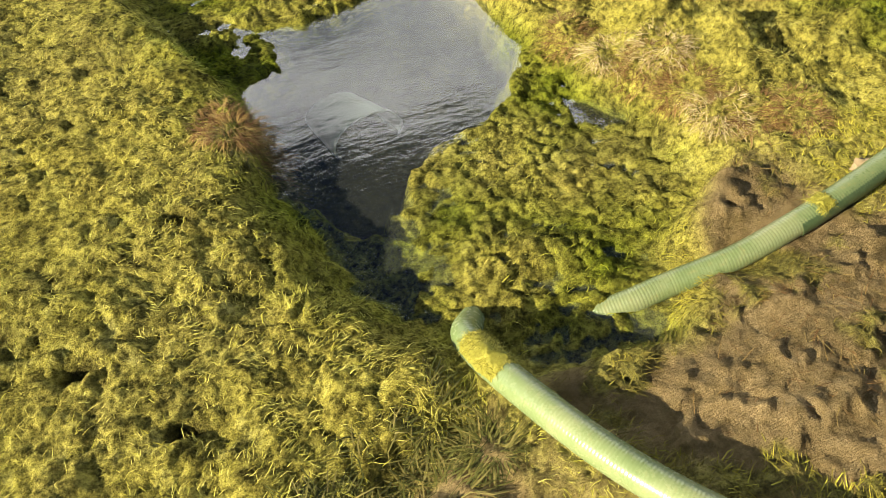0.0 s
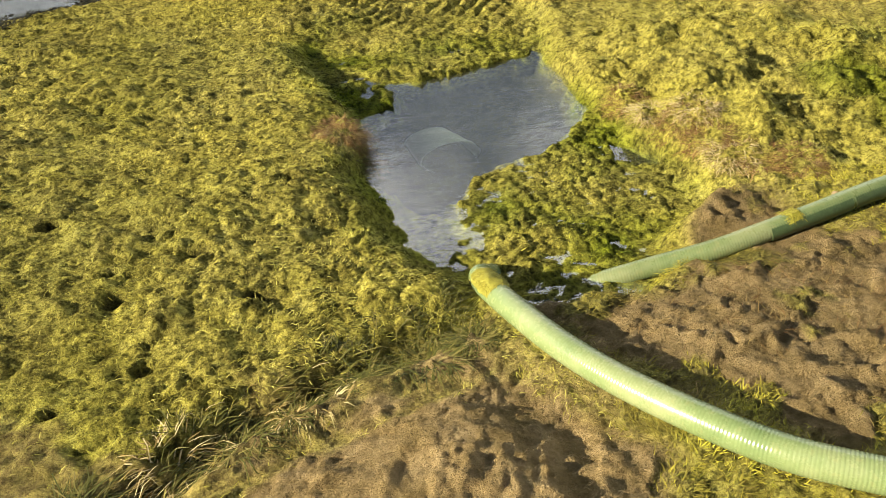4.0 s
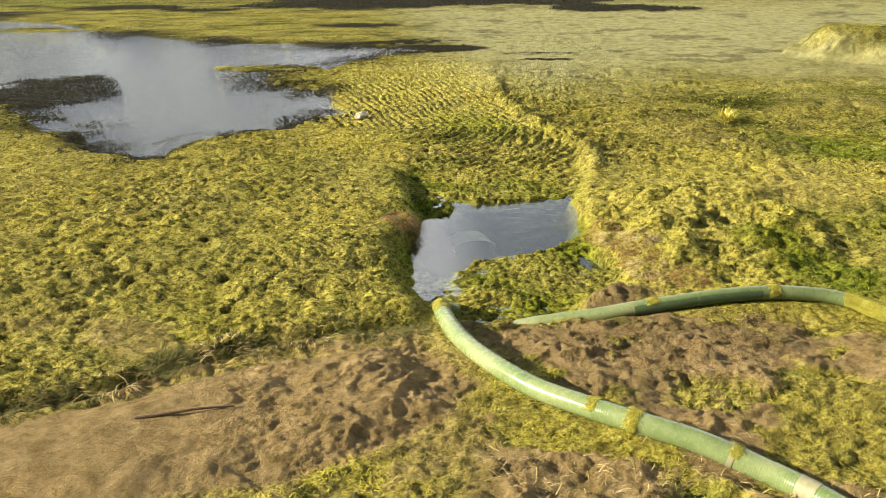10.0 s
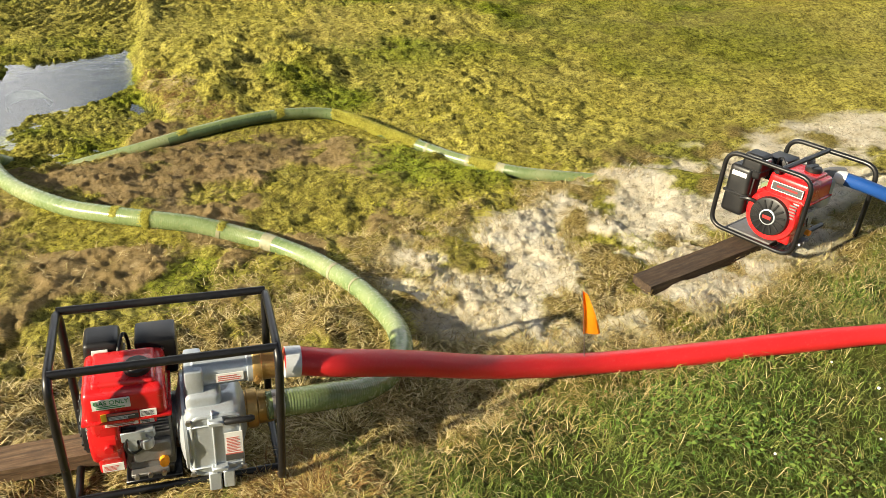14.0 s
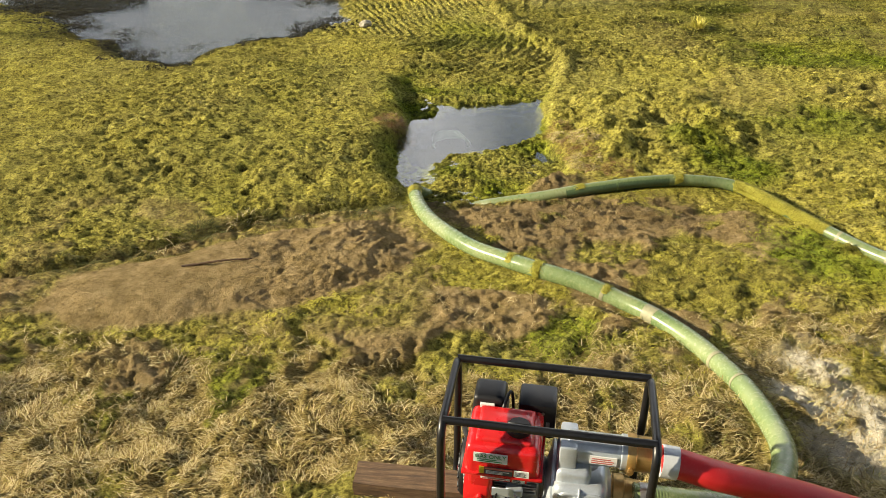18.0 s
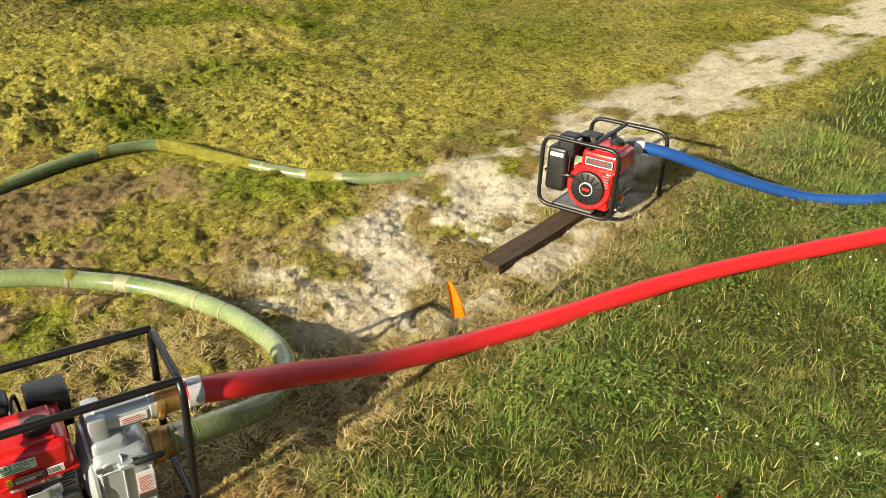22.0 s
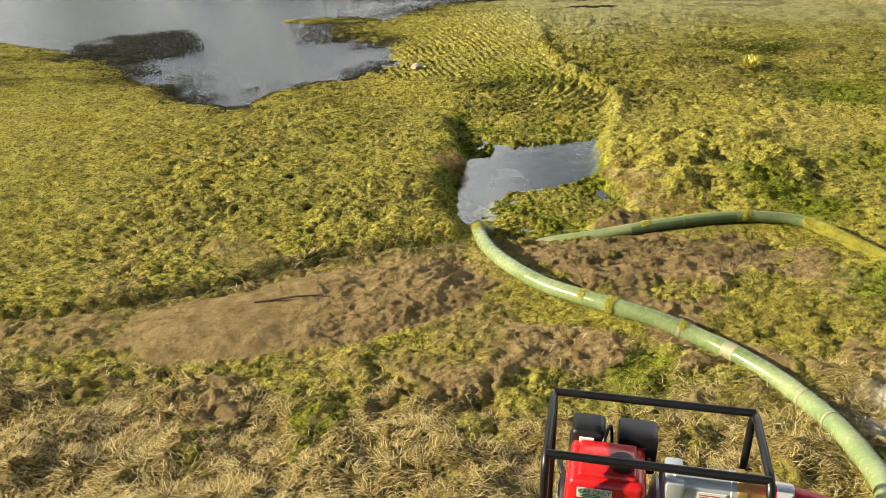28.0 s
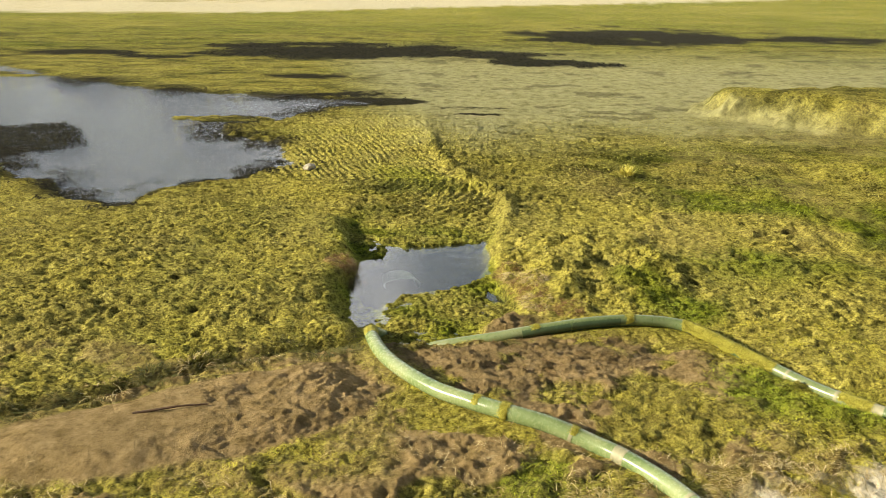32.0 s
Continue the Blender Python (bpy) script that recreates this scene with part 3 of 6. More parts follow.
# where things lie on the ground: place, height of the ground there, reach
BEDS = [(px, py, pz - 0.034, 0.10) for px, py, pz in HOSE_A[4:17] + HOSE_B[3:17] + [(0.35, -0.87, 0.22), (0.91, -1.28, 0.25), (1.12, -1.37, 0.225), (1.32, -0.02, 0.172), (1.6, 0.025, 0.187), (1.9, 0.03, 0.178), (2.17, -0.15, 0.16), (2.74, -0.95, 0.165), (3.0, -1.17, 0.178)]]
BEDS = [b for b in BEDS if not (b[0] > 3.05 and b[1] > -1.6)]
BEDS += [(3.10, -1.215, 0.155, 0.08), (3.32, -1.325, 0.235, 0.11), (3.50, -1.40, 0.245, 0.12), (3.68, -1.48, 0.265, 0.12), (3.85, -1.58, 0.285, 0.13), (4.0, -1.75, 0.335, 0.12)]      # the crust covers the hose here
BEDS += [(px, py, pz - 0.030, 0.16) for px, py, pz in RED[5:11] + BLUE[4:8]]
BEDS += [(0.60, -2.92, 0.312, 0.17), (0.83, -2.95, 0.312, 0.18), (1.08, -2.95, 0.306, 0.16), (0.20, -2.80, 0.325, 0.12), (0.55, -3.08, 0.318, 0.12), (0.8, -3.08, 0.318, 0.15), (1.05, -3.09, 0.312, 0.12), (3.55, -2.3, 0.275, 0.2), (3.9, -2.2, 0.275, 0.22), (3.2, -2.34, 0.245, 0.15), (2.9, -2.42, 0.235, 0.12), (2.5, -4.0, 0.27, 0.2), (2.33, -2.88, 0.30, 0.1)]


def cells(x, y, scale, seed):
    """Distance to the nearest of a scatter of points, 0 to about 1."""
    x, y = x * scale, y * scale
    ix, iy = np.floor(x), np.floor(y)
    d = np.full(x.shape, 9.0)
    for a in (-1, 0, 1):
        for c in (-1, 0, 1):
            qx, qy = ix + a, iy + c
            d = np.minimum(d, (qx + lattice(qx, qy, seed) - x) ** 2 + (qy + lattice(qx, qy, seed + 5) - y) ** 2)
    return np.sqrt(d)


def lattice(ix, iy, seed):
    h = (ix.astype(np.int64) * 374761393 + iy.astype(np.int64) * 668265263 + seed * 974711) & 0xFFFFFFFF
    h = ((h ^ (h >> 13)) * 1274126177) & 0xFFFFFFFF
    return ((h ^ (h >> 16)) & 0xFFFF) / 65535.0


def vnoise(x, y, seed):
    ix, iy = np.floor(x), np.floor(y)
    fx, fy = x - ix, y - iy
    fx, fy = fx * fx * (3 - 2 * fx), fy * fy * (3 - 2 * fy)
    a, b = lattice(ix, iy, seed), lattice(ix + 1, iy, seed)
    c, d = lattice(ix, iy + 1, seed), lattice(ix + 1, iy + 1, seed)
    return (a * (1 - fx) + b * fx) * (1 - fy) + (c * (1 - fx) + d * fx) * fy


def fbm(x, y, scale, octaves=4, seed=0, gain=0.5):
    """Layered noise about 0, between -1 and 1."""
    out, amp, tot = 0, 1.0, 0
    ca, sa = math.cos(0.6), math.sin(0.6)
    x, y = x * scale, y * scale
    for o in range(octaves):
        out = out + amp * (vnoise(x, y, seed + o * 17) * 2 - 1)
        tot += amp
        amp *= gain
        x, y = (x * ca - y * sa) * 2.03 + 11.3, (x * sa + y * ca) * 2.03 + 5.7
    return out / tot


def billow(x, y, scale, octaves=3, seed=0, gain=0.5):
    """Rounded lumps with sharp creases between them, about -0.5 to 0.5."""
    out, amp, tot = 0, 1.0, 0
    ca, sa = math.cos(0.9), math.sin(0.9)
    x, y = x * scale, y * scale
    for o in range(octaves):
        out = out + amp * (np.sqrt(np.abs(vnoise(x, y, seed + o * 19) * 2 - 1)) - 0.6)
        tot += amp
        amp *= gain
        x, y = (x * ca - y * sa) * 2.1 + 3.3, (x * sa + y * ca) * 2.1 + 8.7
    return out / tot


def inside(poly, x, y):
    """Distance to a polygon's edge, positive inside it."""
    d = np.full(x.shape, 1e9)
    s = np.zeros(x.shape, bool)
    n = len(poly)
    for i in range(n):
        (ax, ay), (bx, by) = poly[i], poly[(i + 1) % n]
        ex, ey = bx - ax, by - ay
        t = np.clip(((x - ax) * ex + (y - ay) * ey) / (ex * ex + ey * ey), 0, 1)
        d = np.minimum(d, (x - ax - t * ex) ** 2 + (y - ay - t * ey) ** 2)
        s ^= ((ay > y) != (by > y)) & (x < (bx - ax) * (y - ay) / (by - ay + 1e-12) + ax)
    return np.where(s, 1, -1) * np.sqrt(d)


def step(a, b, v):
    t = np.clip((v - a) / (b - a), 0, 1)
    return t * t * (3 - 2 * t)


def land(x, y):
    """Height and the zones mud, straw, crust, turf, wet, fresh at places of the plan."""
    x, y = np.asarray(x, float), np.asarray(y, float)
    far = np.hypot(x, y)
    wx, wy = fbm(x, y, 2.5, 4, 3) * 0.11, fbm(x, y, 2.5, 4, 9) * 0.11
    fx, fy = fbm(x, y, 11, 3, 21) * 0.035, fbm(x, y, 11, 3, 27) * 0.035
    v = y - 0.18 * np.clip(x - 1.5, 0, 60)
    h = np.interp(v, [-60, -12, -6, -4.6, -3.6, -3.1, -2.5, -1.9, -1.1, -0.5, -0.1, 0.3, 2.0, 3.2, 9, 24, 31, 40, 60, 300],
                  [3.5, 1.3, 0.80, 0.60, 0.40, 0.325, 0.27, 0.21, 0.19, 0.14, 0.11, 0.12, 0.10, 0.05, 0.03, 0.05, 0.06, 0.10, 0.35, 4.0])
    hr = np.interp(v, [-60, -12, -6, -4.2, -3.2, -2.6, -1.9, -1.1], [2.6, 0.8, 0.45, 0.315, 0.295, 0.26, 0.205, 0.19])
    h = np.where(v < -1.1, h + (hr - h) * step(1.25, 2.0, x), h)
    left = step(-0.1, -0.6, x)
    h = h + left * np.interp(y, [-1.6, -0.6, 0, 1.2, 2.6, 3.5], [0, -0.04, 0.055, 0.06, 0.01, 0])
    lumps = fbm(x, y, 1.1, 4, 40)
    clump = fbm(x + wx, y + wy, 6.5, 4, 50)
    fine = fbm(x, y, 26, 4, 60, 0.6)
    # zones
    basin = inside(BASIN, x + fx, y + fy)
    open_w = inside(OPEN, x + fx * 1.4, y + fy * 1.4)
    pond = inside(POND, x + wx * 2.2 + fx, y + wy * 2.2 + fy)
    d_sand = inside(SAND, x + wx + fx, y + wy + fy)
    sand = step(-0.05, 0.06, d_sand)
    d_mud = inside(MUD, x + wx + fx, y + wy + fy)
    patch = step(0.10, 0.24, fbm(x, y, 1.9, 4, 80) + 0.25 * clump) * np.maximum(step(0.1, 0.35, x), step(-1.5, -1.9, y)) * step(2.3, 1.9, x) * step(-3.6, -3.0, v) * step(0.0, -0.3, y)
    band = step(0.0, -0.25, basin) * step(-0.2, -0.45, y) * step(-2.1, -1.7, y) * step(0.7, 0.3, x) * step(-2.6, -1.9, x) * 0.5
    flats = 0.2 * step(0.16, 0.34, fbm(x, y, 1.15, 4, 95)) * step(1.6, 2.2, x) * step(0.2, 0.8, v) * step(9, 6, y)
    silt = step(-0.06, 0.08, inside(STRIP, x + wx, y + wy)) * (0.45 + 0.5 * step(-0.2, 0.2, fbm(x, y, 5, 4, 83)))
    mud = np.maximum.reduce([sand, silt, flats, step(-0.04, 0.08, d_mud) * step(0.36, 0.1, clump), patch, band * step(-0.05, 0.15, fbm(x, y, 3.0, 4, 82))])
    d_crust = inside(CRUST, x + wx * 1.6 + fx, y + wy * 1.6 + fy)
    crust = step(-0.08, 0.10, d_crust) * step(-0.12, 0.1, fbm(x, y, 3.2, 5, 84, 0.6) + 0.12)
    shore_y = y - np.interp(x, [-30, -20, -10, 0, 14, 27, 60], [31, 31.5, 34, 41, 49, 58, 78])
    crust = np.maximum(crust, 0.6 * step(0.0, 1.2, shore_y + wx * 12) * step(15, 10, shore_y + wy * 40))
    clay = step(0.17, 0.08, np.hypot(x - 0.46, (y + 3.09) * 1.2) + 0.06 * clump)
    crust = np.maximum(crust, clay * 0.9)
    turf = step(-0.14, 0.10, inside(TURF, x + wx * 1.5 + fx, y + wy * 1.5 + fy))
    turf = np.maximum(turf, step(13, 17, shore_y))
    dry = step(-1.6, -2.3, v + wx * 2.5 + 0.3 * clump) * step(3.2, 2.6, x)
    dry = np.maximum(dry, step(0.15, 0.4, fbm(x, y, 1.6, 3, 86)) * step(-1.0, -1.6, v) * step(2.1, 2.5, x) * step(4.2, 3.6, x))
    dry = np.maximum(dry, step(-0.35, 0.0, d_crust) * step(6, 4.5, x))
    straw = np.clip(dry, 0, 1) * (1 - crust) * (1 - turf) * step(-0.1, 0.14, fbm(x, y, 4.6, 4, 87) + 0.34 * step(-1.9, -2.6, y) + 0.12 * step(0.2, 0.9, x))
    fresh = np.clip((0.6 - 0.4 * left) * step(0.15, 0.5, fbm(x, y, 0.75, 3, 88)) + 0.45 * step(0.3, 0.0, np.abs(basin + 0.04)) * step(0.2, -0.2, x) * (y > 0.2), 0, 1)
    fresh = np.maximum(fresh, step(1.8, 3.2, x) * step(0.3, 1.2, v) * step(7, 4, y) * step(-0.2, 0.15, fbm(x, y, 0.9, 3, 96)) * 0.95)
    fresh = np.maximum(fresh, step(15, 19, y) * (0.45 + 0.5 * fbm(x * 0.5, y, 0.5, 3, 97)))
    darkbed, ragged = np.zeros(x.shape), 0.9 * fbm(x * 0.5, y, 0.9, 5, 90, 0.6)
    for px, py, rx, ry in WEEDS:
        darkbed = np.maximum(darkbed, step(1.15, 0.8, np.hypot((x - px) / rx, (y - py) / ry) + ragged))
    shore = step(0.5, 0.0, np.abs(pond - 0.05)) * step(0.02, 0.22, fbm(x, y, 1.3, 4, 92))
    isle = step(-0.1, 0.35, inside(ISLAND, x + wx * 4, y + wy * 4) + clump * 0.7 + fine * 0.5)
    strip = step(0.5, 0.15, np.hypot((x + 1.4) * 0.42, (y - 10.3) * 0.9) + 0.35 * clump) + step(0.4, 0.1, np.hypot((x - 0.8) * 0.55, (y - 9.0) * 2.2) + 0.3 * clump)
    specks = step(0.28, 0.4, fbm(x * 0.6, y, 2.3, 4, 94)) * step(6, 9, y) * step(26, 20, y)
    dark = np.clip(darkbed + shore * 0.8 + isle + strip + specks * 0.45, 0, 1)
    wet = 0.42 * step(-0.04, 0.1, d_mud) * (1 - sand) * (0.6 + 0.6 * clump)
    film = (1 - step(-0.1, 0.45, inside(RIDGE, x, y))) * step(5.0, 8.5, y + lumps * 1.5) * step(-1.5, 0.5, x + 0.25 * (y - 8)) * step(22, 13, y)
    # relief
    calm = step(5.5, 7.5, y)                                     # flat film out on the pond
    h = h + 0.035 * lumps * step(30, 10, far) * (1 - calm * 0.7)
    algae = (1 - mud) * (1 - straw) * (1 - crust) * (1 - turf)
    rough_near = 1 - 0.05 * step(2.0, 4.0, y) - 0.6 * step(6.5, 9.0, y)
    rag = 0.35 + 0.65 * step(-0.35, 0.25, fbm(x, y, 2.1, 3, 55) + 0.2 * step(0.6, -0.6, y) * left)
    knob = billow(x + wx * 0.5 + fx, y + wy * 0.5 + fy, 8.5, 4, 57, 0.55)
    smooth = step(-0.55, -1.0, x + 0.25 * lumps)
    crinkle = billow(x * 0.62 + fx + wx * 0.4, y * 1.15 + fy, 15, 3, 58, 0.55)
    lumpy = (0.082 - 0.020 * left) * rag * knob * (1 - 0.62 * smooth) + 0.046 * (0.5 + 0.8 * rag) * smooth * crinkle
    h = h + algae * ((0.030 - 0.010 * left) * clump + lumpy + (0.016 - 0.007 * smooth) * fine) * rough_near
    mound = step(-0.1, 0.35, inside(MOUND, x + wx, y + wy))
    h = h + mound * (0.07 + 0.05 * clump + 0.03 * fbm(x, y, 4, 3, 99))
    ridge = step(-0.1, 0.45, inside(RIDGE, x + wx * 3, y + wy * 3))
    h = h + ridge * (0.46 + 0.08 * lumps) + 0.12 * step(-0.1, 0.6, inside(RIDGE_LOW, x + wx * 3, y + wy * 3))
    # folded mat round the far end of the basin
    rx, ry = x + 0.75 + wx * 0.5, y - 4.1 + wy * 0.5
    rr = np.where(ry < 0, np.hypot(np.maximum(rx, 0), ry * 0.9), rx + 0.47 * ry) + 0.03 * lumps
    lipx = np.interp(y, [2.0, 2.6, 3.33, 4.52, 5.73, 7.06, 8.6], [0.9, 1.0, 0.97, 0.48, 0.15, 0.1, 0.1]) + wx * 0.6
    fold = step(9.0, 7.4, y) * step(0.05, -0.1, x - lipx) * step(-2.3, -1.5, x) * step(-0.05, 0.1, y - np.interp(x, [-2.2, -1.2, -0.6, -0.1, 1.0], [3.1, 2.75, 2.5, 2.1, 2.1]) + 0.3 * wx)
    wave = np.sin(rr * 2 * math.pi / 0.098 + fbm(x, y, 2.4, 4, 101) * 4.5)
    wave = np.where(wave > 0, wave, wave * 0.8) * (0.75 + 0.5 * clump) + 0.25 * np.cos(rr * 2 * math.pi / 0.047 + 5 * clump)
    h = h * (1 - 0.7 * fold) + fold * (0.0135 * wave * (0.6 + 0.8 * step(-0.4, 0.3, fbm(x, y, 3.5, 3, 102))) + 0.024 + 0.010 * fine)
    lip = step(0.14, 0.0, np.abs(x - lipx - 0.05)) * step(2.3, 2.8, y) * step(7.5, 5.5, y)
    h = h + 0.05 * lip * (1 + 0.6 * clump) + 0.02 * step(0.0, 0.15, x - lipx) * step(2.3, 2.8, y) * step(7, 5, y)
    # mud: trodden, sand: smooth with foot marks
    tread = np.abs(fbm(x + fx, y + fy, 7, 3, 110))
    h = h + mud * (1 - sand) * (0.022 * fbm(x, y, 5, 4, 112) + 0.014 * (0.5 - tread) + 0.014 * fine + 0.022 * step(-0.1, 0.5, fbm(x * 0.8 + fx, y * 1.3 + fy, 12, 3, 113, 0.6)))
    churn = step(-0.95, -0.6, x + 0.15 * lumps) * step(0.3, 0.15, x)
    ledge = fbm(x + fx * 1.5 + 0.5 * wx, y * 1.5 + fy * 1.5, 3.6, 4, 115, 0.55) * 4.5
    ledge = np.floor(ledge) + step(0.72, 1.0, ledge - np.floor(ledge))          # sheets of mud with broken edges
    clods = step(-0.05, 0.45, fbm(x + fx, y * 1.3 + fy, 19, 3, 117, 0.6)) * step(0.0, 0.25, fbm(x, y, 4.5, 3, 121) + 0.14)
    h = h + sand * (0.045 * step(0.0, 0.3, d_sand) + churn * (0.0075 * ledge + 0.010 * clods + 0.006 * fine) + 0.003 * fine + 0.006 * fbm(x, y, 3, 2, 116))
    n9, n22 = 0.45 * fbm(x, y, 9, 3, 118), 0.3 * fbm(x, y, 22, 2, 119)
    for px, py, ang, ln in ((-0.22, -0.98, 1.35, 0.13), (0.02, -0.86, 1.2, 0.13), (-0.52, -1.12, 1.1, 0.13), (-0.02, -1.12, 1.6, 0.12), (-0.38, -0.88, 1.3, 0.12)):
        ca, sa = math.cos(ang), math.sin(ang)
        du, dv = (x - px) * ca + (y - py) * sa, -(x - px) * sa + (y - py) * ca
        e = np.hypot(du / ln, dv / 0.055) + n9
        h = h - 0.007 * step(1.2, 0.5, e) + 0.005 * step(0.35, 0.0, np.abs(e - 1.25))
    # small hollows in the mat, their inner shade put into the colour as near black
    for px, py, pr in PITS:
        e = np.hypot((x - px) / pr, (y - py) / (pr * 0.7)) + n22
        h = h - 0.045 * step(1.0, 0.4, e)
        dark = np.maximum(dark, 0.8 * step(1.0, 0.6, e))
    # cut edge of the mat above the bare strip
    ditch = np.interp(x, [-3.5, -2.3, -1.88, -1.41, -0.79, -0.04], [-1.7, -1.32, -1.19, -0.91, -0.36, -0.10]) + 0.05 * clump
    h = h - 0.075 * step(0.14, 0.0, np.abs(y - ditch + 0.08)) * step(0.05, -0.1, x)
    # broken near-black band along the ditch, lumpy
    edge_band = step(0.20, 0.05, np.abs(y - ditch + 0.10)) * step(-0.25, -0.7, x) * step(-0.15, 0.2, fbm(x, y, 5.5, 4, 98))
    dark = np.maximum(dark, 0.75 * edge_band)
    h = h + 0.03 * edge_band * billow(x + fx, y + fy, 14, 3, 59)
    # straw tussocks, crust, turf
    h = h + straw * (0.06 * fbm(x, y, 4.2, 3, 120) + 0.05 * clump + 0.02 * fine)
    h = h + crust * (0.034 * fbm(x, y, 5, 4, 122) + 0.018 * clump + 0.016 * fine + 0.03 * billow(x + fx, y + fy, 12, 3, 123, 0.6)) * step(60, 20, far)
    h = h + turf * (0.02 * lumps + 0.015 * clump)
    h = h + 0.03 * clay * (1 + clump)
    near = (x > -1) & (x < 8) & (y > -5) & (y < 1.2)
    if near.any():
        bx, by, bh = x[near], y[near], h[near]
        ws, wz = np.zeros(bx.shape), np.zeros(bx.shape)
        for ax, ay, az, ar in BEDS:
            w = np.exp(-((bx - ax) ** 2 + (by - ay) ** 2) / (ar * ar))
            ws, wz = ws + w, wz + w * az
        k = np.clip(ws, 0, 1) * 0.92
        h[near] = bh * (1 - k) + wz / np.maximum(ws, 1e-6) * k + k * 0.006 * fine[near]
    # water bodies: floating mats lie on it, open water is hollow
    soft = 0.10 * step(1.0, 0.8, y) * step(0.35, 0.0, x)
    inb = step(-0.10 - soft, 0.03 + soft * 0.3, basin) * step(2.95, 2.2, y)
    holes = step(0.38, 0.55, fbm(x, y, 5.5, 4, 130) + 0.22 * step(0.25, 0.0, np.hypot(x - 0.93, y - 0.62)))
    gap = step(-0.01, 0.03, inside([(0.80, 0.92), (0.93, 0.77), (0.93, 0.66), (0.76, 0.73)], x + fx, y + fy))
    front = step(-0.02, 0.05, -inside([(0.10, -0.02), (0.25, 0.0), (0.42, 0.0), (0.66, -0.06), (0.52, -0.25), (0.2, -0.3)], x + fx, y + fy))
    lob = np.zeros(x.shape)
    nb = inb > 0.01
    if nb.any():
        qx, qy = (x + fx * 1.3)[nb], (y * 1.25 + fy * 1.3)[nb]
        lob[nb] = 1 - np.clip(cells(qx, qy, 19, 132), 0, 1) ** 1.6 + 0.30 * (1 - np.clip(cells(qx, qy, 43, 133), 0, 1) ** 1.6)
    sunk = step(-0.05, 0.05, inside(SUNK, x + fx * 2, y + fy * 2))
    mat = -0.014 + 0.038 * lob * (0.75 + 0.6 * clump) + 0.012 * lumps - 0.036 * sunk
    mat = mat - 0.08 * np.maximum.reduce([0.3 * holes, gap, 0.15 * (1 - front)])
    h = h * (1 - inb) + mat * inb
    deep = step(-0.03, 0.05, open_w)
    h = h * (1 - deep) + (-0.30 + 0.04 * clump) * deep
    pd = step(-0.06, 0.25, pond)
    pd = np.maximum(pd, step(0.2, 0.6, isle))
    raft = np.zeros(x.shape)
    for px, py, sx, sy in ((-7.4, 13.2, 1.2, 0.8), (-5.6, 13.2, 0.9, 0.5), (-3.2, 7.75, 0.9, 0.28), (-9.5, 12.4, 1.6, 0.4)):
        raft = np.maximum(raft, step(1.15, 0.75, np.hypot((x - px) / sx, (y - py) / sy) + 0.5 * clump + 0.4 * lumps))
    raft = raft * step(0.5, 0.2, dark)
    pd = pd * (1 - raft)
    h = h + raft * (0.02 - h) * step(-0.06, 0.25, pond)
    h = h * (1 - pd) + (-0.07 + 0.062 * dark + 0.05 * step(0.1, 0.5, fbm(x, y, 1.5, 4, 134)) * step(1.2, 0.2, pond)) * pd
    wet = np.clip(wet + deep * 0.85 + pd * 0.9 + step(0.0, -0.03, h) * (1 - inb), 0, 1)
    mud = mud * (1 - inb)
    fresh = np.clip(fresh + inb * (0.42 + 0.8 * fbm(x, y, 4, 3, 135)), 0, 1)
    ragged = 0.5 * fbm(x, y, 3.0, 4, 137)
    for px, py, pr, k in GREEN:
        fresh = np.maximum(fresh, k * step(1.1, 0.35, np.hypot(x - px, y - py) / pr + ragged))
    return h, (mud, straw, crust), (turf, wet, fresh), (np.clip(film, 0, 1), dark * (1 - inb), step(2.2, 4.5, y) * (1 - inb) * step(40, 15, y) * (1 - fold))


def lines(a, b, dense, grow, lo, hi, fine_lo, fine_hi):
    mid = np.concatenate([np.arange(a, fine_lo, dense), np.arange(fine_lo, fine_hi, dense * 0.72), np.arange(fine_hi, b, dense)])
    out_hi, out_lo, s, p, q = [], [], dense, mid[-1], a
    while p < hi or q > lo:
        s = min(s * grow, 12.0)
        p, q = p + s, q - s
        if p < hi * 1.05:
            out_hi.append(p)
        if q > lo * 1.05:
            out_lo.append(q)
    return np.concatenate([out_lo[::-1], mid, out_hi])


gx = lines(-2.3, 3.2, 0.0135, 1.034, -9, 10, -1.1, 1.3)
for way in (-1, 1):
    while abs(gx[0 if way < 0 else -1]) < 260:
        gx = np.insert(gx, 0, gx[0] - min((gx[1] - gx[0]) * 1.09, 12.0)) if way < 0 else np.append(gx, gx[-1] + min((gx[-1] - gx[-2]) * 1.09, 12.0))
gy = lines(-3.3, 4.2, 0.0135, 1.06, -60, 420, -1.7, 1.4)
gy = np.concatenate([gy[gy < 4.2], np.arange(4.2, 8.4, 0.024)])
while gy[-1] < 420:
    gy = np.append(gy, gy[-1] + min((gy[-1] - gy[-2]) * 1.04, 12.0))
GX, GY = np.meshgrid(gx, gy)
blocks = [land(a, b) for a, b in zip(np.array_split(GX.ravel(), 40), np.array_split(GY.ravel(), 40))]
GH = np.concatenate([b[0] for b in blocks])
zone_a, zone_b, zone_c = ([np.concatenate([b[k][i] for b in blocks]) for i in range(3)] for k in (1, 2, 3))
nx, ny = len(gx), len(gy)
idx = np.arange(nx * ny).reshape(ny, nx)
quads = np.stack([idx[:-1, :-1], idx[:-1, 1:], idx[1:, 1:], idx[1:, :-1]], -1).reshape(-1, 4)


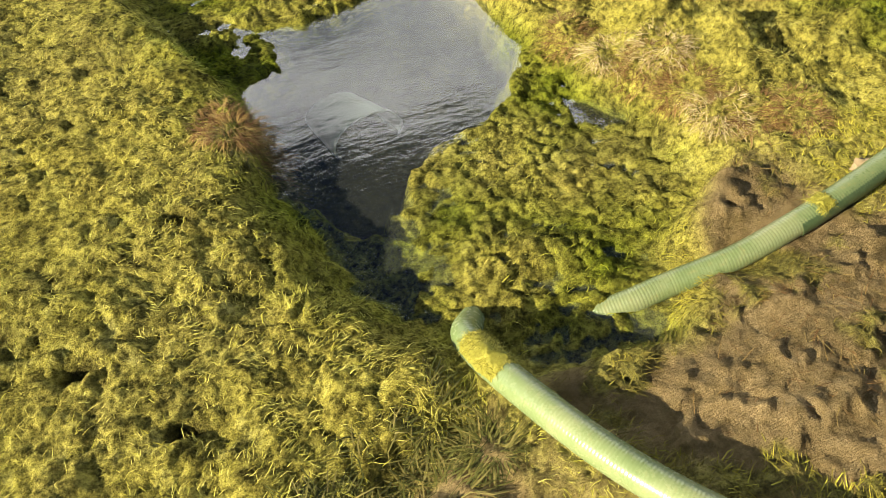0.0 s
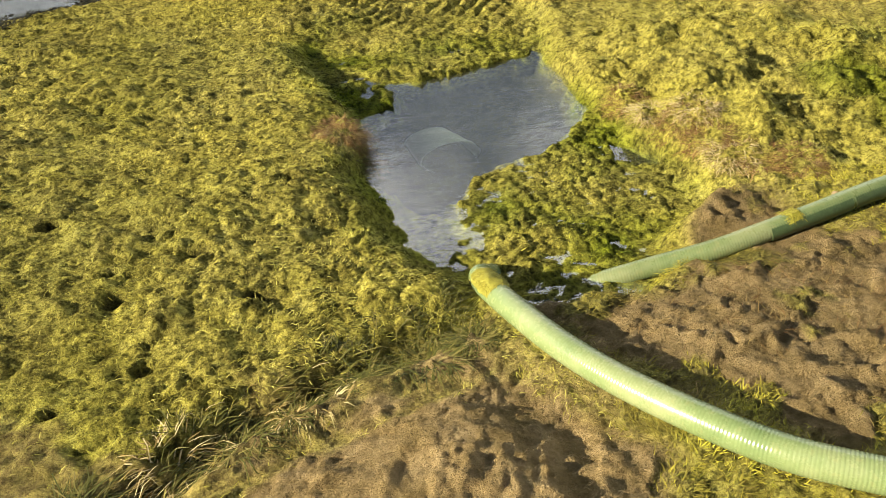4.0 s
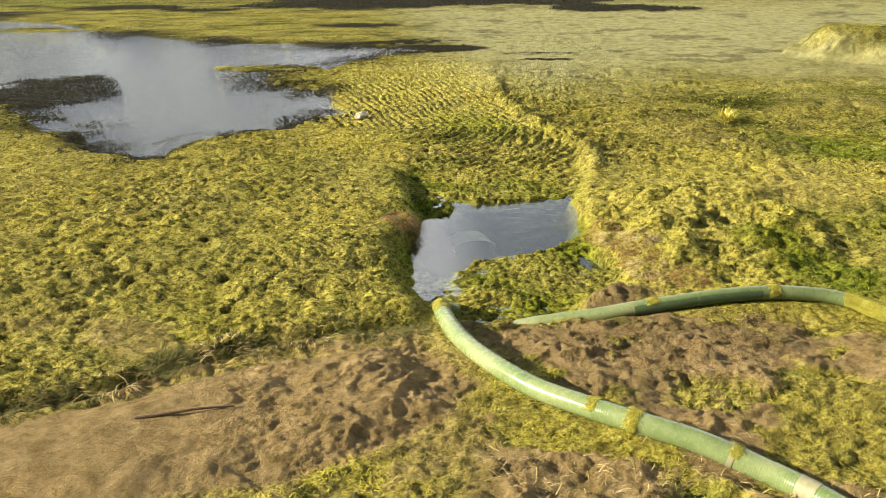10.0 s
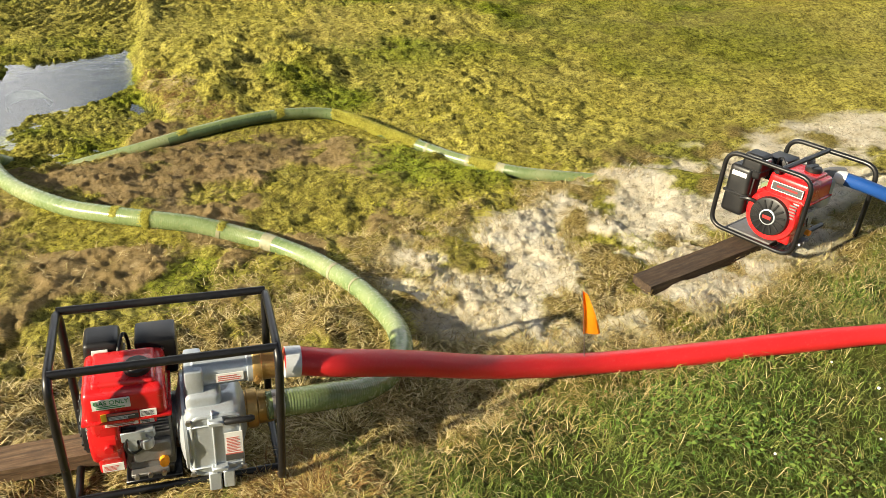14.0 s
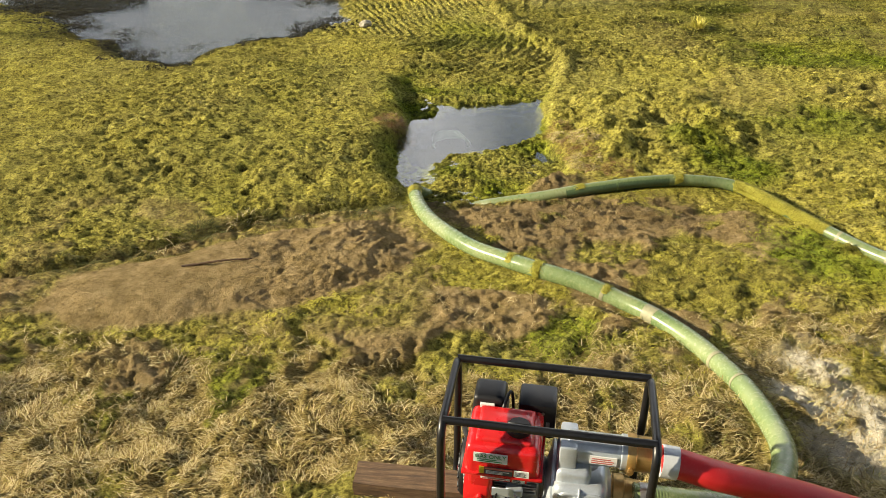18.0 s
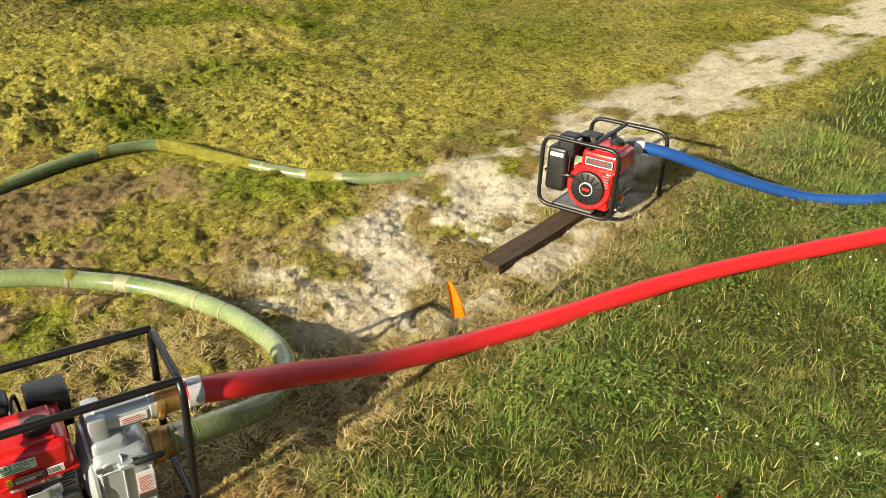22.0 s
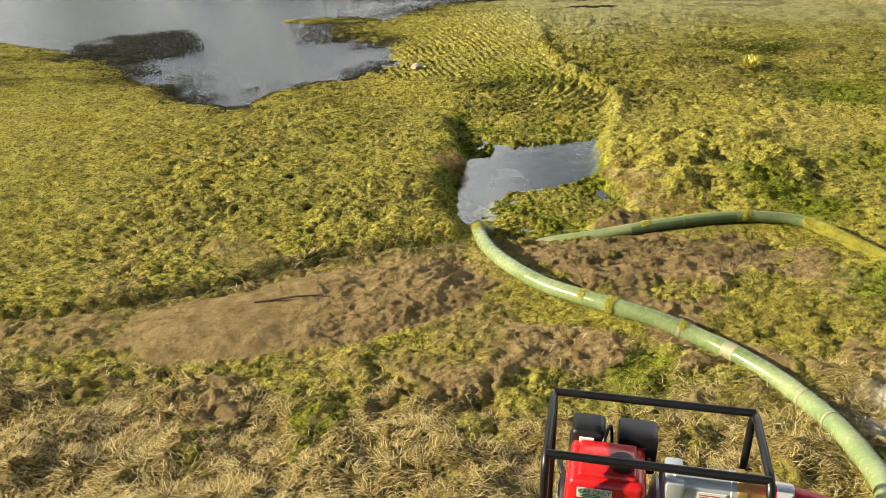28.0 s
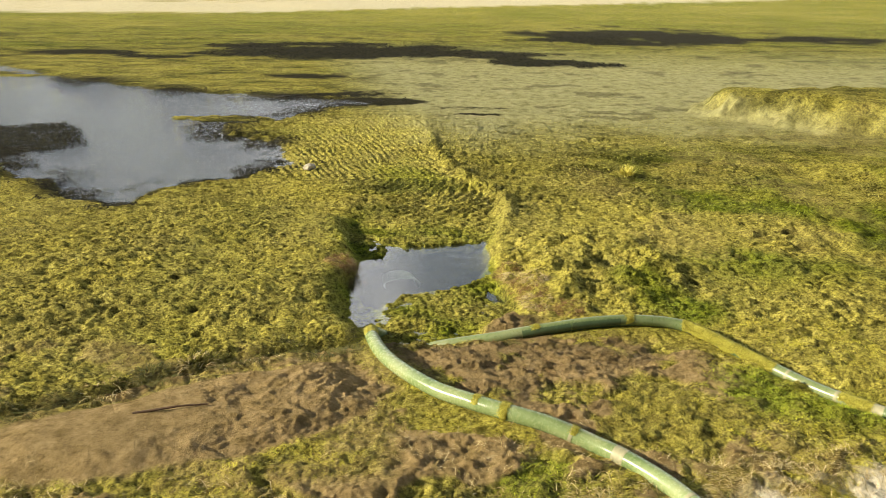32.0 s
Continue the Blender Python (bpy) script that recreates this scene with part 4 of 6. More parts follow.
def mesh_from(name, co, faces, size):
    me = bpy.data.meshes.new(name)
    me.vertices.add(len(co))
    me.vertices.foreach_set("co", np.ascontiguousarray(co, np.float32).ravel())
    me.loops.add(len(faces) * size)
    me.loops.foreach_set("vertex_index", np.ascontiguousarray(faces, np.int32).ravel())
    me.polygons.add(len(faces))
    me.polygons.foreach_set("loop_start", np.arange(len(faces), dtype=np.int32) * size)
    me.polygons.foreach_set("use_smooth", np.ones(len(faces), bool))
    me.update(calc_edges=True)
    me.validate()
    return me


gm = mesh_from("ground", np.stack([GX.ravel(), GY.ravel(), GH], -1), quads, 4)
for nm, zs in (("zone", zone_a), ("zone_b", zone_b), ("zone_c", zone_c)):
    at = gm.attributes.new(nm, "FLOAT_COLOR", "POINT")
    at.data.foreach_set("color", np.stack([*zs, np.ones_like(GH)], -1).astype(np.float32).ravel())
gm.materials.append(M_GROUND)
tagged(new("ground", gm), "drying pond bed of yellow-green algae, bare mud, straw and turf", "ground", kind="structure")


LAYERS = [g.reshape(ny, nx) for g in (GH, *zone_a, *zone_b, *zone_c)]


def surface(x, y):
    """Height and zones read off the built ground."""
    i = np.clip(np.searchsorted(gx, x) - 1, 0, nx - 2)
    j = np.clip(np.searchsorted(gy, y) - 1, 0, ny - 2)
    u, w = (x - gx[i]) / (gx[i + 1] - gx[i]), (y - gy[j]) / (gy[j + 1] - gy[j])
    r = [(g[j, i] * (1 - u) + g[j, i + 1] * u) * (1 - w) + (g[j + 1, i] * (1 - u) + g[j + 1, i + 1] * u) * w for g in LAYERS]
    return r[0], r[1:4], r[4:7], r[7:10]


def height(x, y):
    return float(surface(np.array([x]), np.array([y]))[0][0])


def sheet(name, poly, z, mat, label):
    bm = bmesh.new()
    bm.faces.new([bm.verts.new((px, py, z)) for px, py in poly])
    ob = part(name, bm, mat, smooth=False)
    ob.visible_shadow = False
    return tagged(ob, label, "water", kind="structure")


sheet("water", [(-1.15, 3.0), (-1.15, -0.5), (1.3, -0.5), (1.3, 3.0)], 0.0, M_WATER, "still pool water mirroring the clouds")
sheet("water", [(-30, 2.2), (-1.2, 2.2), (-1.2, 3.05), (8, 3.05), (8, 24), (-30, 24)], 0.0, M_POND, "rippled shallow pond water with blue sky in it")

# ---- hoses ----


def ribbed_hose(path, r, pitch=0.0092, depth=0.0006):
    p = spline(path, pitch / 3)
    s = np.concatenate([[0], np.cumsum(np.linalg.norm(np.diff(p, axis=0), axis=1))])
    return p, s, sweep(p, r + depth * np.sin(2 * math.pi * s / pitch), 18)


def collar(p, s, at, length, r, seed, ragged=0.25):
    """A sleeve round a hose between two lengths along it, uneven."""
    k = (s >= at - length / 2) & (s <= at + length / 2)
    q = p[k][::3] if k.sum() > 9 else p[k]
    if len(q) < 2:
        q = np.stack([p[np.argmin(np.abs(s - at + length / 2))], p[np.argmin(np.abs(s - at - length / 2))]])
    rng = np.random.RandomState(seed)
    return sweep(q, r * (1 + ragged * 0.12 * rng.rand(len(q))), 18)


def nearest_s(p, s, x, y):
    return s[np.argmin((p[:, 0] - x) ** 2 + (p[:, 1] - y) ** 2)]


def suction_hose(path, label, bands, mat, r):
    hose = base("suction_hose", Matrix(), label, "hose", "suction hoses")
    p, s, bm = ribbed_hose(path, r)
    part("hose_body", bm, mat, hose)
    for i, (x, y, length) in enumerate(bands):
        part("dried_band", collar(p, s, nearest_s(p, s, x, y), length, r * 1.025, i), M_TAPE, hose, "pale dried film round the hose")
    return hose, p, s


hose_a, pa, sa_ = suction_hose(HOSE_A, "green ribbed suction hose winding from pool to pump", [(1.12, -1.38, 0.02), (1.34, -1.52, 0.075), (1.57, -1.88, 0.022), (1.64, -2.05, 0.016)], M_HOSE, R_HOSE)
part("hose_clamp", collar(pa, sa_, sa_[-1] - 0.03, 0.03, R_HOSE * 1.06, 5, 0), M_WIRE, hose_a, "steel band clamp")
hose_b, pb, sb_ = suction_hose(HOSE_B, "green ribbed suction hose half hidden by algae", [(2.47, -0.60, 0.02), (2.80, -1.0, 0.06), (2.64, -0.85, 0.02)], M_HOSE_DULL, R_THIN)

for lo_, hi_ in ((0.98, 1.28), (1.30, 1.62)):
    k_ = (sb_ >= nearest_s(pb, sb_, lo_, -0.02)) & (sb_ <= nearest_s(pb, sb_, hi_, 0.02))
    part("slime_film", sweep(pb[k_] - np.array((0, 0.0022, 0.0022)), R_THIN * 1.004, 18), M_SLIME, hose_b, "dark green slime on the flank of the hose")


def lay_flat(path, label, mat, cuff_len, r, cuff_at=0.062):
    hose = base("discharge_hose", Matrix(), label, "hose", "discharge hoses")
    p = spline(path, 0.02)
    s = np.concatenate([[0], np.cumsum(np.linalg.norm(np.diff(p, axis=0), axis=1))])
    rng = np.random.RandomState(4)
    wob = np.interp(s, np.arange(0, s[-1] + 0.3, 0.17), rng.uniform(-1, 1, len(np.arange(0, s[-1] + 0.3, 0.17))))
    crease = np.where(s > 0.9, 0.05 * wob, 0.012 * wob)
    part("hose_body", sweep(p, r * (1 + crease), 18, flat=0.93), mat, hose)
    part("cuff", collar(p, s, cuff_at, cuff_len, r * 1.05, 3, 0), M_CUFF, hose, "pale grey cuff on the pump outlet")
    return hose


lay_flat(RED, "red lay-flat discharge hose running into the grass", M_REDHOSE, 0.036, 0.0435, 0.02)
lay_flat(BLUE, "blue lay-flat discharge hose over the grass", M_BLUEHOSE, 0.04, 0.034)

# ---- pumps ----


def bars(parent, mat, x0, x1, z0, rows, height, y, seed, name="print_line"):
    """Unreadable print as plain bars on a label that faces -y."""
    rng = random.Random(seed)
    bms = []
    for i in range(rows):
        z = z0 + i * height * 2.5
        e = x1 - (x1 - x0) * rng.uniform(0.0, 0.3)
        bms.append(box(x0, e, y - 0.0012, y, z, z + height, 0))
    part(name, merge(*bms), mat, parent, smooth=False)


def text_on(parent, body, size, mat, m, name="lettering"):
    cu = bpy.data.curves.new(name, "FONT")
    cu.body, cu.size, cu.align_x, cu.align_y, cu.extrude = body, size, "CENTER", "CENTER", 0.0006
    tmp = bpy.data.objects.new(name, cu)
    scene.collection.objects.link(tmp)
    me = bpy.data.meshes.new_from_object(tmp.evaluated_get(bpy.context.evaluated_depsgraph_get()))
    bpy.data.objects.remove(tmp)
    me.materials.clear()
    me.materials.append(mat)
    ob = new(name, me)
    ob.parent = parent
    ob.matrix_local = m
    return ob


FRONT = Matrix.Rotation(radians(90), 4, "X")


def sticker(parent, x0, x1, z0, z1, y, label="printed sticker", mat=None):
    return part("sticker", box(x0, x1, y - 0.0015, y + 0.001, z0, z1, 0), mat or M_LABEL, parent, label, smooth=False)


def frame_loop(x, y0, y1, z0, z1, r=0.012, corner=0.06):
    return sweep(rounded_loop([(x, y0, z0), (x, y1, z0), (x, y1, z1), (x, y0, z1)], corner), r, 12, closed=True)


def engine(p, y0, y1):
    """Engine half of a pump set: fan cover, block, tank, air filter and muffler, at x from -0.25 to 0."""
    ym = (y0 + y1) / 2
    shroud = merge(turn([(0.112, -0.235), (0.118, -0.225), (0.118, -0.165), (0.105, -0.15)], "X", (0, ym, 0.195), 36), box(-0.225, -0.15, y0, y1 - 0.02, 0.17, 0.29, 0.014, 3), box(-0.222, -0.15, y0 + 0.01, y1 - 0.05, 0.085, 0.2, 0.012, 3))
    sh = part("fan_shroud", shroud, M_RED, p, "glossy red painted shroud")
    fan = part("recoil_cover", turn([(0.074, -0.256), (0.085, -0.252), (0.09, -0.238), (0.09, -0.22)], "X", (0, ym, 0.195), 36), M_PLASTIC, sh, "round black recoil starter cover")
    for i in range(14):
        a = 2 * math.pi * i / 14
        vane = box(-0.2605, -0.254, -0.0045, 0.0045, 0.036, 0.078, 0.002, 1)
        bmesh.ops.transform(vane, matrix=Matrix.Translation((0, ym, 0.195)) @ Matrix.Rotation(a, 4, "X"), verts=vane.verts)
        part("vane", vane, M_PLASTIC, fan)
    part("hub_ring", turn([(0.034, -0.2635), (0.036, -0.2625), (0.036, -0.254)], "X", (0, ym, 0.195)), M_ALU, fan, "bright metal hub ring")
    part("hub_badge", turn([(0.029, -0.2655), (0.030, -0.2645), (0.030, -0.26)], "X", (0, ym, 0.195)), M_BLACK, fan, "black round badge")
    part("badge_mark", box(-0.2672, -0.2652, ym - 0.02, ym + 0.02, 0.187, 0.203, 0.001, 1), M_BADGE, fan, "red mark", smooth=False)
    rope = sweep(spline([(-0.245, ym + 0.07, 0.235), (-0.262, ym + 0.10, 0.245), (-0.26, ym + 0.14, 0.235)], 0.01), 0.009, 8)
    part("pull_handle", rope, M_PLASTIC, sh)
    blk = part("engine_block", merge(box(-0.15, -0.012, y0 + 0.035, y1 - 0.03, 0.06, 0.285, 0.012, 2), box(-0.13, -0.02, y0 + 0.015, y0 + 0.06, 0.10, 0.17, 0.006, 1), turn([(0.05, 0), (0.055, 0.006), (0.055, 0.03)], "X", (-0.02, ym, 0.19))), M_STEEL, p, "grey finned engine casting")
    for k in range(7):
        part("cooling_fin", box(-0.145, -0.02, y0 + 0.022, y1 - 0.02, 0.195 + k * 0.011, 0.199 + k * 0.011, 0.0015, 1), M_STEEL, blk)
    part("drain_plug", turn([(0.013, 0), (0.014, 0.002), (0.014, 0.02), (0.011, 0.024)], "Y", (-0.045, y0 - 0.006, 0.105), 10), M_ORANGE, blk, "orange filler cap")
    part("bracket", merge(box(-0.14, -0.035, y0 - 0.002, y0 + 0.03, 0.064, 0.076, 0.002, 1), box(-0.14, -0.035, y0 + 0.022, y0 + 0.03, 0.07, 0.1, 0.002, 1)), M_STEEL, blk)
    for bx in (-0.125, -0.088, -0.05):
        part("bolt", turn([(0.0075, 0), (0.0075, 0.01), (0.004, 0.012)], "Y", (bx, y0 - 0.01, 0.07), 6), M_WIRE, blk)
    part("carburettor", merge(turn([(0.018, 0), (0.020, 0.004), (0.020, 0.03), (0.014, 0.034)], "Z", (-0.085, y0 + 0.012, 0.165), 16), turn([(0.009, 0), (0.009, 0.03)], "Y", (-0.085, y0 - 0.004, 0.2), 12), box(-0.112, -0.06, y0 + 0.005, y0 + 0.04, 0.196, 0.222, 0.004, 1)), M_ALU, blk, "small cast fuel bowl")
    part("fuel_line", sweep(spline([(-0.13, y0 - 0.002, 0.225), (-0.142, y0 - 0.012, 0.19), (-0.125, y0 - 0.012, 0.165), (-0.1, y0 - 0.002, 0.17)], 0.006), 0.0035, 8), M_PLASTIC, blk)
    part("throttle_plate", merge(box(-0.15, -0.085, y0 - 0.008, y0 - 0.004, 0.205, 0.235, 0.001, 1), box(-0.135, -0.11, y0 - 0.008, y0 - 0.004, 0.17, 0.21, 0.001, 1)), M_ALU, blk, "bright zinc throttle plate")
    part("knob", turn([(0.012, 0), (0.013, 0.003), (0.013, 0.012), (0.009, 0.016)], "Y", (-0.185, y0 - 0.016, 0.19), 14), M_RED, sh, "red knob")
    for k in range(5):
        part("vent_slot", box(-0.238, -0.230, y0 + 0.012, y0 + 0.045, 0.215 + k * 0.014, 0.222 + k * 0.014, 0.001, 1), M_STEEL, sh)
    tank = merge(box(-0.235, -0.012, y0 - 0.025, y1 - 0.055, 0.282, 0.388, 0.026, 4, 0.04), box(-0.205, -0.04, y0 + 0.0, y1 - 0.08, 0.375, 0.400, 0.012, 3), box(-0.24, -0.006, y0 - 0.03, y1 - 0.05, 0.292, 0.301, 0.004, 2))
    tk = part("fuel_tank", tank, M_RED, p, "glossy red fuel tank")
    part("tank_cap", merge(turn([(0.034, 0.394), (0.036, 0.398), (0.036, 0.414), (0.030, 0.42)], "Z", (-0.085, y0 + 0.05, 0), 20), box(-0.118, -0.052, y0 + 0.044, y0 + 0.056, 0.416, 0.425, 0.003, 1)), M_PLASTIC, tk, "black screw cap")
    af = merge(box(-0.235, -0.13, y1 - 0.075, y1 + 0.03, 0.30, 0.415, 0.016, 3, 0.08), box(-0.238, -0.127, y1 - 0.078, y1 + 0.033, 0.335, 0.343, 0.003, 1), box(-0.215, -0.15, y1 - 0.05, y1 + 0.01, 0.16, 0.31, 0.012, 2))
    fl = part("air_filter", af, M_PLASTIC, p, "black plastic air filter box")
    part("sticker", box(-0.208, -0.165, y1 - 0.080, y1 - 0.0715, 0.378, 0.399, 0.001, 1), M_LABEL, fl, "white sticker", smooth=False)
    mf = part("muffler", merge(box(-0.095, 0.02, y1 - 0.07, y1 + 0.035, 0.29, 0.405, 0.012, 2), box(-0.075, -0.03, y1 - 0.03, y1 + 0.0, 0.2, 0.3, 0.01, 1)), M_BLACK, p, "black muffler with a slotted guard")
    for k in range(4):
        part("guard_slot", box(-0.075 + k * 0.022, -0.064 + k * 0.022, y1 - 0.0735, y1 - 0.0695, 0.335, 0.352, 0.001, 1), M_STEEL, mf)
    for bx in (-0.07, -0.02):
        part("bolt", turn([(0.005, 0), (0.005, 0.004)], "Y", (bx, y1 - 0.0735, 0.38), 6), M_WIRE, mf)
    part("spark_lead", sweep(spline([(-0.14, y1 - 0.09, 0.39), (-0.125, y1 - 0.05, 0.425), (-0.115, y1 - 0.03, 0.40), (-0.11, y1 - 0.04, 0.33)], 0.01), 0.005, 8), M_PLASTIC, p)
    return tk, sh


def volute(p, yc, out_z, in_z):
    """Pump half: ribbed casting, outlet pipe above, inlet below, feet."""
    body = merge(turn([(0.065, -0.004), (0.112, 0.008), (0.128, 0.022), (0.128, 0.135), (0.116, 0.165), (0.078, 0.185), (0.05, 0.195)], "X", (0.004, yc, 0.18), 40),
                 box(0.022, 0.182, yc - 0.128, yc + 0.10, 0.062, 0.300, 0.036, 5), box(0.03, 0.13, yc - 0.10, yc + 0.08, 0.27, 0.335, 0.02, 3))
    b = part("pump_casing", body, M_ALU, p, "cast aluminium pump casing")
    part("casing_flange", turn([(0.134, 0.012), (0.139, 0.015), (0.139, 0.024), (0.134, 0.027)], "X", (0.004, yc, 0.18), 40), M_ALU, b)
    part("cover_rim", merge(sweep(rounded_loop([(0.040, yc - 0.126, 0.080), (0.176, yc - 0.126, 0.080), (0.176, yc - 0.126, 0.284), (0.040, yc - 0.126, 0.284)], 0.03), 0.0055, 8, closed=True)), M_ALU, b, "raised rim of the cover")
    part("casing_rib", box(0.096, 0.102, yc - 0.134, yc - 0.10, 0.066, 0.296, 0.002, 1), M_ALU, b)
    part("casing_rib", box(0.026, 0.180, yc - 0.133, yc - 0.10, 0.104, 0.109, 0.002, 1), M_ALU, b)
    part("casing_rib", box(0.030, 0.178, yc - 0.132, yc - 0.10, 0.252, 0.257, 0.002, 1), M_ALU, b)
    for bx, bz in ((0.034, 0.275), (0.034, 0.09), (0.18, 0.09)):
        part("bolt", turn([(0.008, 0), (0.008, 0.008), (0.005, 0.010)], "Y", (bx, yc - 0.136, bz), 6), M_WIRE, b)
    part("clamp_knob", box(0.085, 0.130, yc - 0.150, yc - 0.12, 0.262, 0.280, 0.004, 1), M_ALU, b)
    part("clamp_lever", turn([(0.006, 0.0), (0.009, 0.004), (0.010, 0.075), (0.006, 0.085)], "X", (0.130, yc - 0.142, 0.271), 10), M_PLASTIC, b, "black clamp lever")
    part("clamp_knob", box(0.085, 0.135, yc - 0.148, yc - 0.12, 0.095, 0.112, 0.004, 1), M_ALU, b)
    op = part("outlet_pipe", merge(turn([(0.040, 0.055), (0.044, 0.06), (0.044, 0.205), (0.048, 0.208), (0.048, 0.225)], "X", (0, yc - 0.03, out_z), 28), box(0.035, 0.085, yc - 0.085, yc + 0.03, out_z - 0.06, out_z + 0.034, 0.01, 2)), M_ALU, b, "cast outlet elbow")
    part("outlet_fitting", turn([(0.050, 0.222), (0.053, 0.226), (0.053, 0.245), (0.049, 0.248), (0.046, 0.33)], "X", (0, yc - 0.03, out_z), 24), M_BRASS, op, "brass threaded fitting")
    part("inlet_fitting", merge(turn([(0.052, 0.185), (0.052, 0.200), (0.058, 0.203), (0.058, 0.232), (0.05, 0.236), (0.047, 0.28)], "X", (0, yc, in_z), 24)), M_BRASS, b, "brass inlet collar")
    part("drain_cock", merge(turn([(0.006, 0), (0.006, 0.02)], "Y", (0.232, yc - 0.1, out_z - 0.012), 8), turn([(0.009, 0), (0.009, 0.01)], "Y", (0.232, yc - 0.098, out_z - 0.012), 6)), M_BRASS, op)
    part("foot", merge(box(0.075, 0.112, yc - 0.135, yc - 0.03, 0.016, 0.085, 0.004, 1), box(0.116, 0.150, yc - 0.135, yc - 0.03, 0.020, 0.085, 0.004, 1)), M_ALU, b)
    return b, op


# the near pump set
pump = base("trash_pump", pose(0.820, -2.872, 0.306, 0, 1.6, -3.2) @ Matrix.Diagonal((1, 1, 1.1, 1)), "red and silver petrol water pump in black tube frame", "pump", "water pumps")
YF, YB = -0.155, 0.150
for x in (-0.293, 0.288):
    part("end_loop", frame_loop(x, YF - 0.03, YB, 0.014, 0.472), M_BLACK, pump, "black bent tube loop")
for y in (YF + 0.005, YB - 0.02):
    part("top_rail", sweep([(-0.293, y, 0.472), (0.288, y, 0.472)], 0.0115, 12), M_BLACK, pump)
for y in (-0.12, 0.11):
    part("base_rail", sweep([(-0.293, y, 0.014), (0.288, y, 0.014)], 0.012, 10), M_BLACK, pump)
part("base_plate", merge(box(-0.16, 0.0, -0.10, 0.1, 0.02, 0.032, 0.002, 1), box(-0.14, -0.02, -0.09, 0.09, 0.03, 0.065, 0.004, 1)), M_BLACK, pump)
tk, sh = engine(pump, -0.120, 0.105)
TY = -0.1455
lb = sticker(tk, -0.205, -0.108, 0.342, 0.373, TY - 0.0015, "white sticker with green capitals")
text_on(lb, "GAS ONLY", 0.0185, M_GREEN, Matrix.Translation((-0.1565, TY - 0.004, 0.363)) @ FRONT)
bars(lb, M_GREEN, -0.195, -0.12, 0.346, 2, 0.0022, TY - 0.003, 1)
lb = sticker(tk, -0.172, -0.092, 0.302, 0.325, TY - 0.0015, "black warning sticker", M_GREYINK)
bars(lb, M_LABEL, -0.168, -0.1, 0.305, 3, 0.0016, TY - 0.003, 2)
part("sticker", box(-0.188, -0.174, TY - 0.003, TY, 0.302, 0.325, 0), M_YELLOW, tk, "yellow warning sticker", smooth=False)
part("sticker_strip", box(-0.172, -0.092, TY - 0.0042, TY - 0.003, 0.319, 0.325, 0), M_REDINK, tk, "orange strip", smooth=False)
lb = sticker(tk, -0.088, -0.045, 0.302, 0.324, TY - 0.0015)
bars(lb, M_GREYINK, -0.085, -0.05, 0.306, 4, 0.0016, TY - 0.003, 3)
lb = sticker(sh, -0.185, -0.098, 0.262, 0.277, -0.1215 - 0.002)
bars(lb, M_REDINK, -0.18, -0.105, 0.265, 2, 0.0022, -0.1255, 4)
plate = part("plate", box(-0.19, -0.05, -0.122, -0.115, 0.255, 0.283, 0.002, 1), M_RED, sh)
lb = sticker(sh, -0.093, -0.056, 0.26, 0.277, -0.1235)
bars(lb, M_GREYINK, -0.09, -0.062, 0.263, 3, 0.002, -0.1255, 5)
lb = sticker(sh, -0.214, -0.156, 0.095, 0.122, -0.1115)
bars(lb, M_REDINK, -0.21, -0.165, 0.1, 4, 0.0018, -0.113, 6)
casing, outlet = volute(pump, -0.040, 0.368, 0.185)
lb = sticker(outlet, 0.12, 0.195, 0.355, 0.381, -0.1155, "white sticker with red print")
bars(lb, M_REDINK, 0.125, 0.19, 0.359, 3, 0.0026, -0.117, 7)
lb = sticker(casing, 0.128, 0.178, 0.125, 0.225, -0.1745, "white warning sticker with red print")
bars(lb, M_REDINK, 0.133, 0.173, 0.156, 10, 0.0022, -0.176, 8)
part("sticker_foot", box(0.128, 0.178, -0.1772, -0.176, 0.125, 0.146, 0), M_GREYINK, lb, "black lower field", smooth=False)
part("sticker_strip", box(0.128, 0.178, -0.1772, -0.176, 0.147, 0.151, 0), M_REDINK, lb, "red strip", smooth=False)

# the far pump set
pump2 = base("transfer_pump", pose(3.745, -2.205, 0.30, -2.5, 3.5, 20), "red and black petrol water pump in black tube frame", "pump", "water pumps")
for x in (-0.25, 0.25):
    part("end_loop", frame_loop(x, -0.215, 0.215, 0.013, 0.40, 0.0115, 0.07), M_BLACK, pump2, "black bent tube loop")
part("top_bar", sweep([(-0.25, 0.02, 0.402), (0.25, 0.02, 0.402)], 0.0115, 12), M_BLACK, pump2)
for y in (-0.13, 0.13):
    part("base_rail", sweep([(-0.25, y, 0.013), (0.25, y, 0.013)], 0.012, 10), M_BLACK, pump2)
part("base_plate", box(-0.24, 0.05, -0.10, 0.12, 0.02, 0.03, 0.002, 1), M_STEEL, pump2, "dusty steel base plate")
tk2, sh2 = engine(pump2, -0.115, 0.115)
for ob in pump2.children[5:]:
    ob.location += Vector((0.025, -0.058, -0.052))
    ob.scale = (1.07, 1.07, 1.07)
lb = part("sticker", box(-0.2425, -0.235, -0.115, 0.03, 0.318, 0.358, 0.001, 1), M_GREYINK, tk2, "dark badge in a pale outline", smooth=False)
part("badge_mark", box(-0.2440, -0.2420, -0.090, 0.005, 0.334, 0.343, 0.0005, 1), M_BADGE, lb, "red bar", smooth=False)
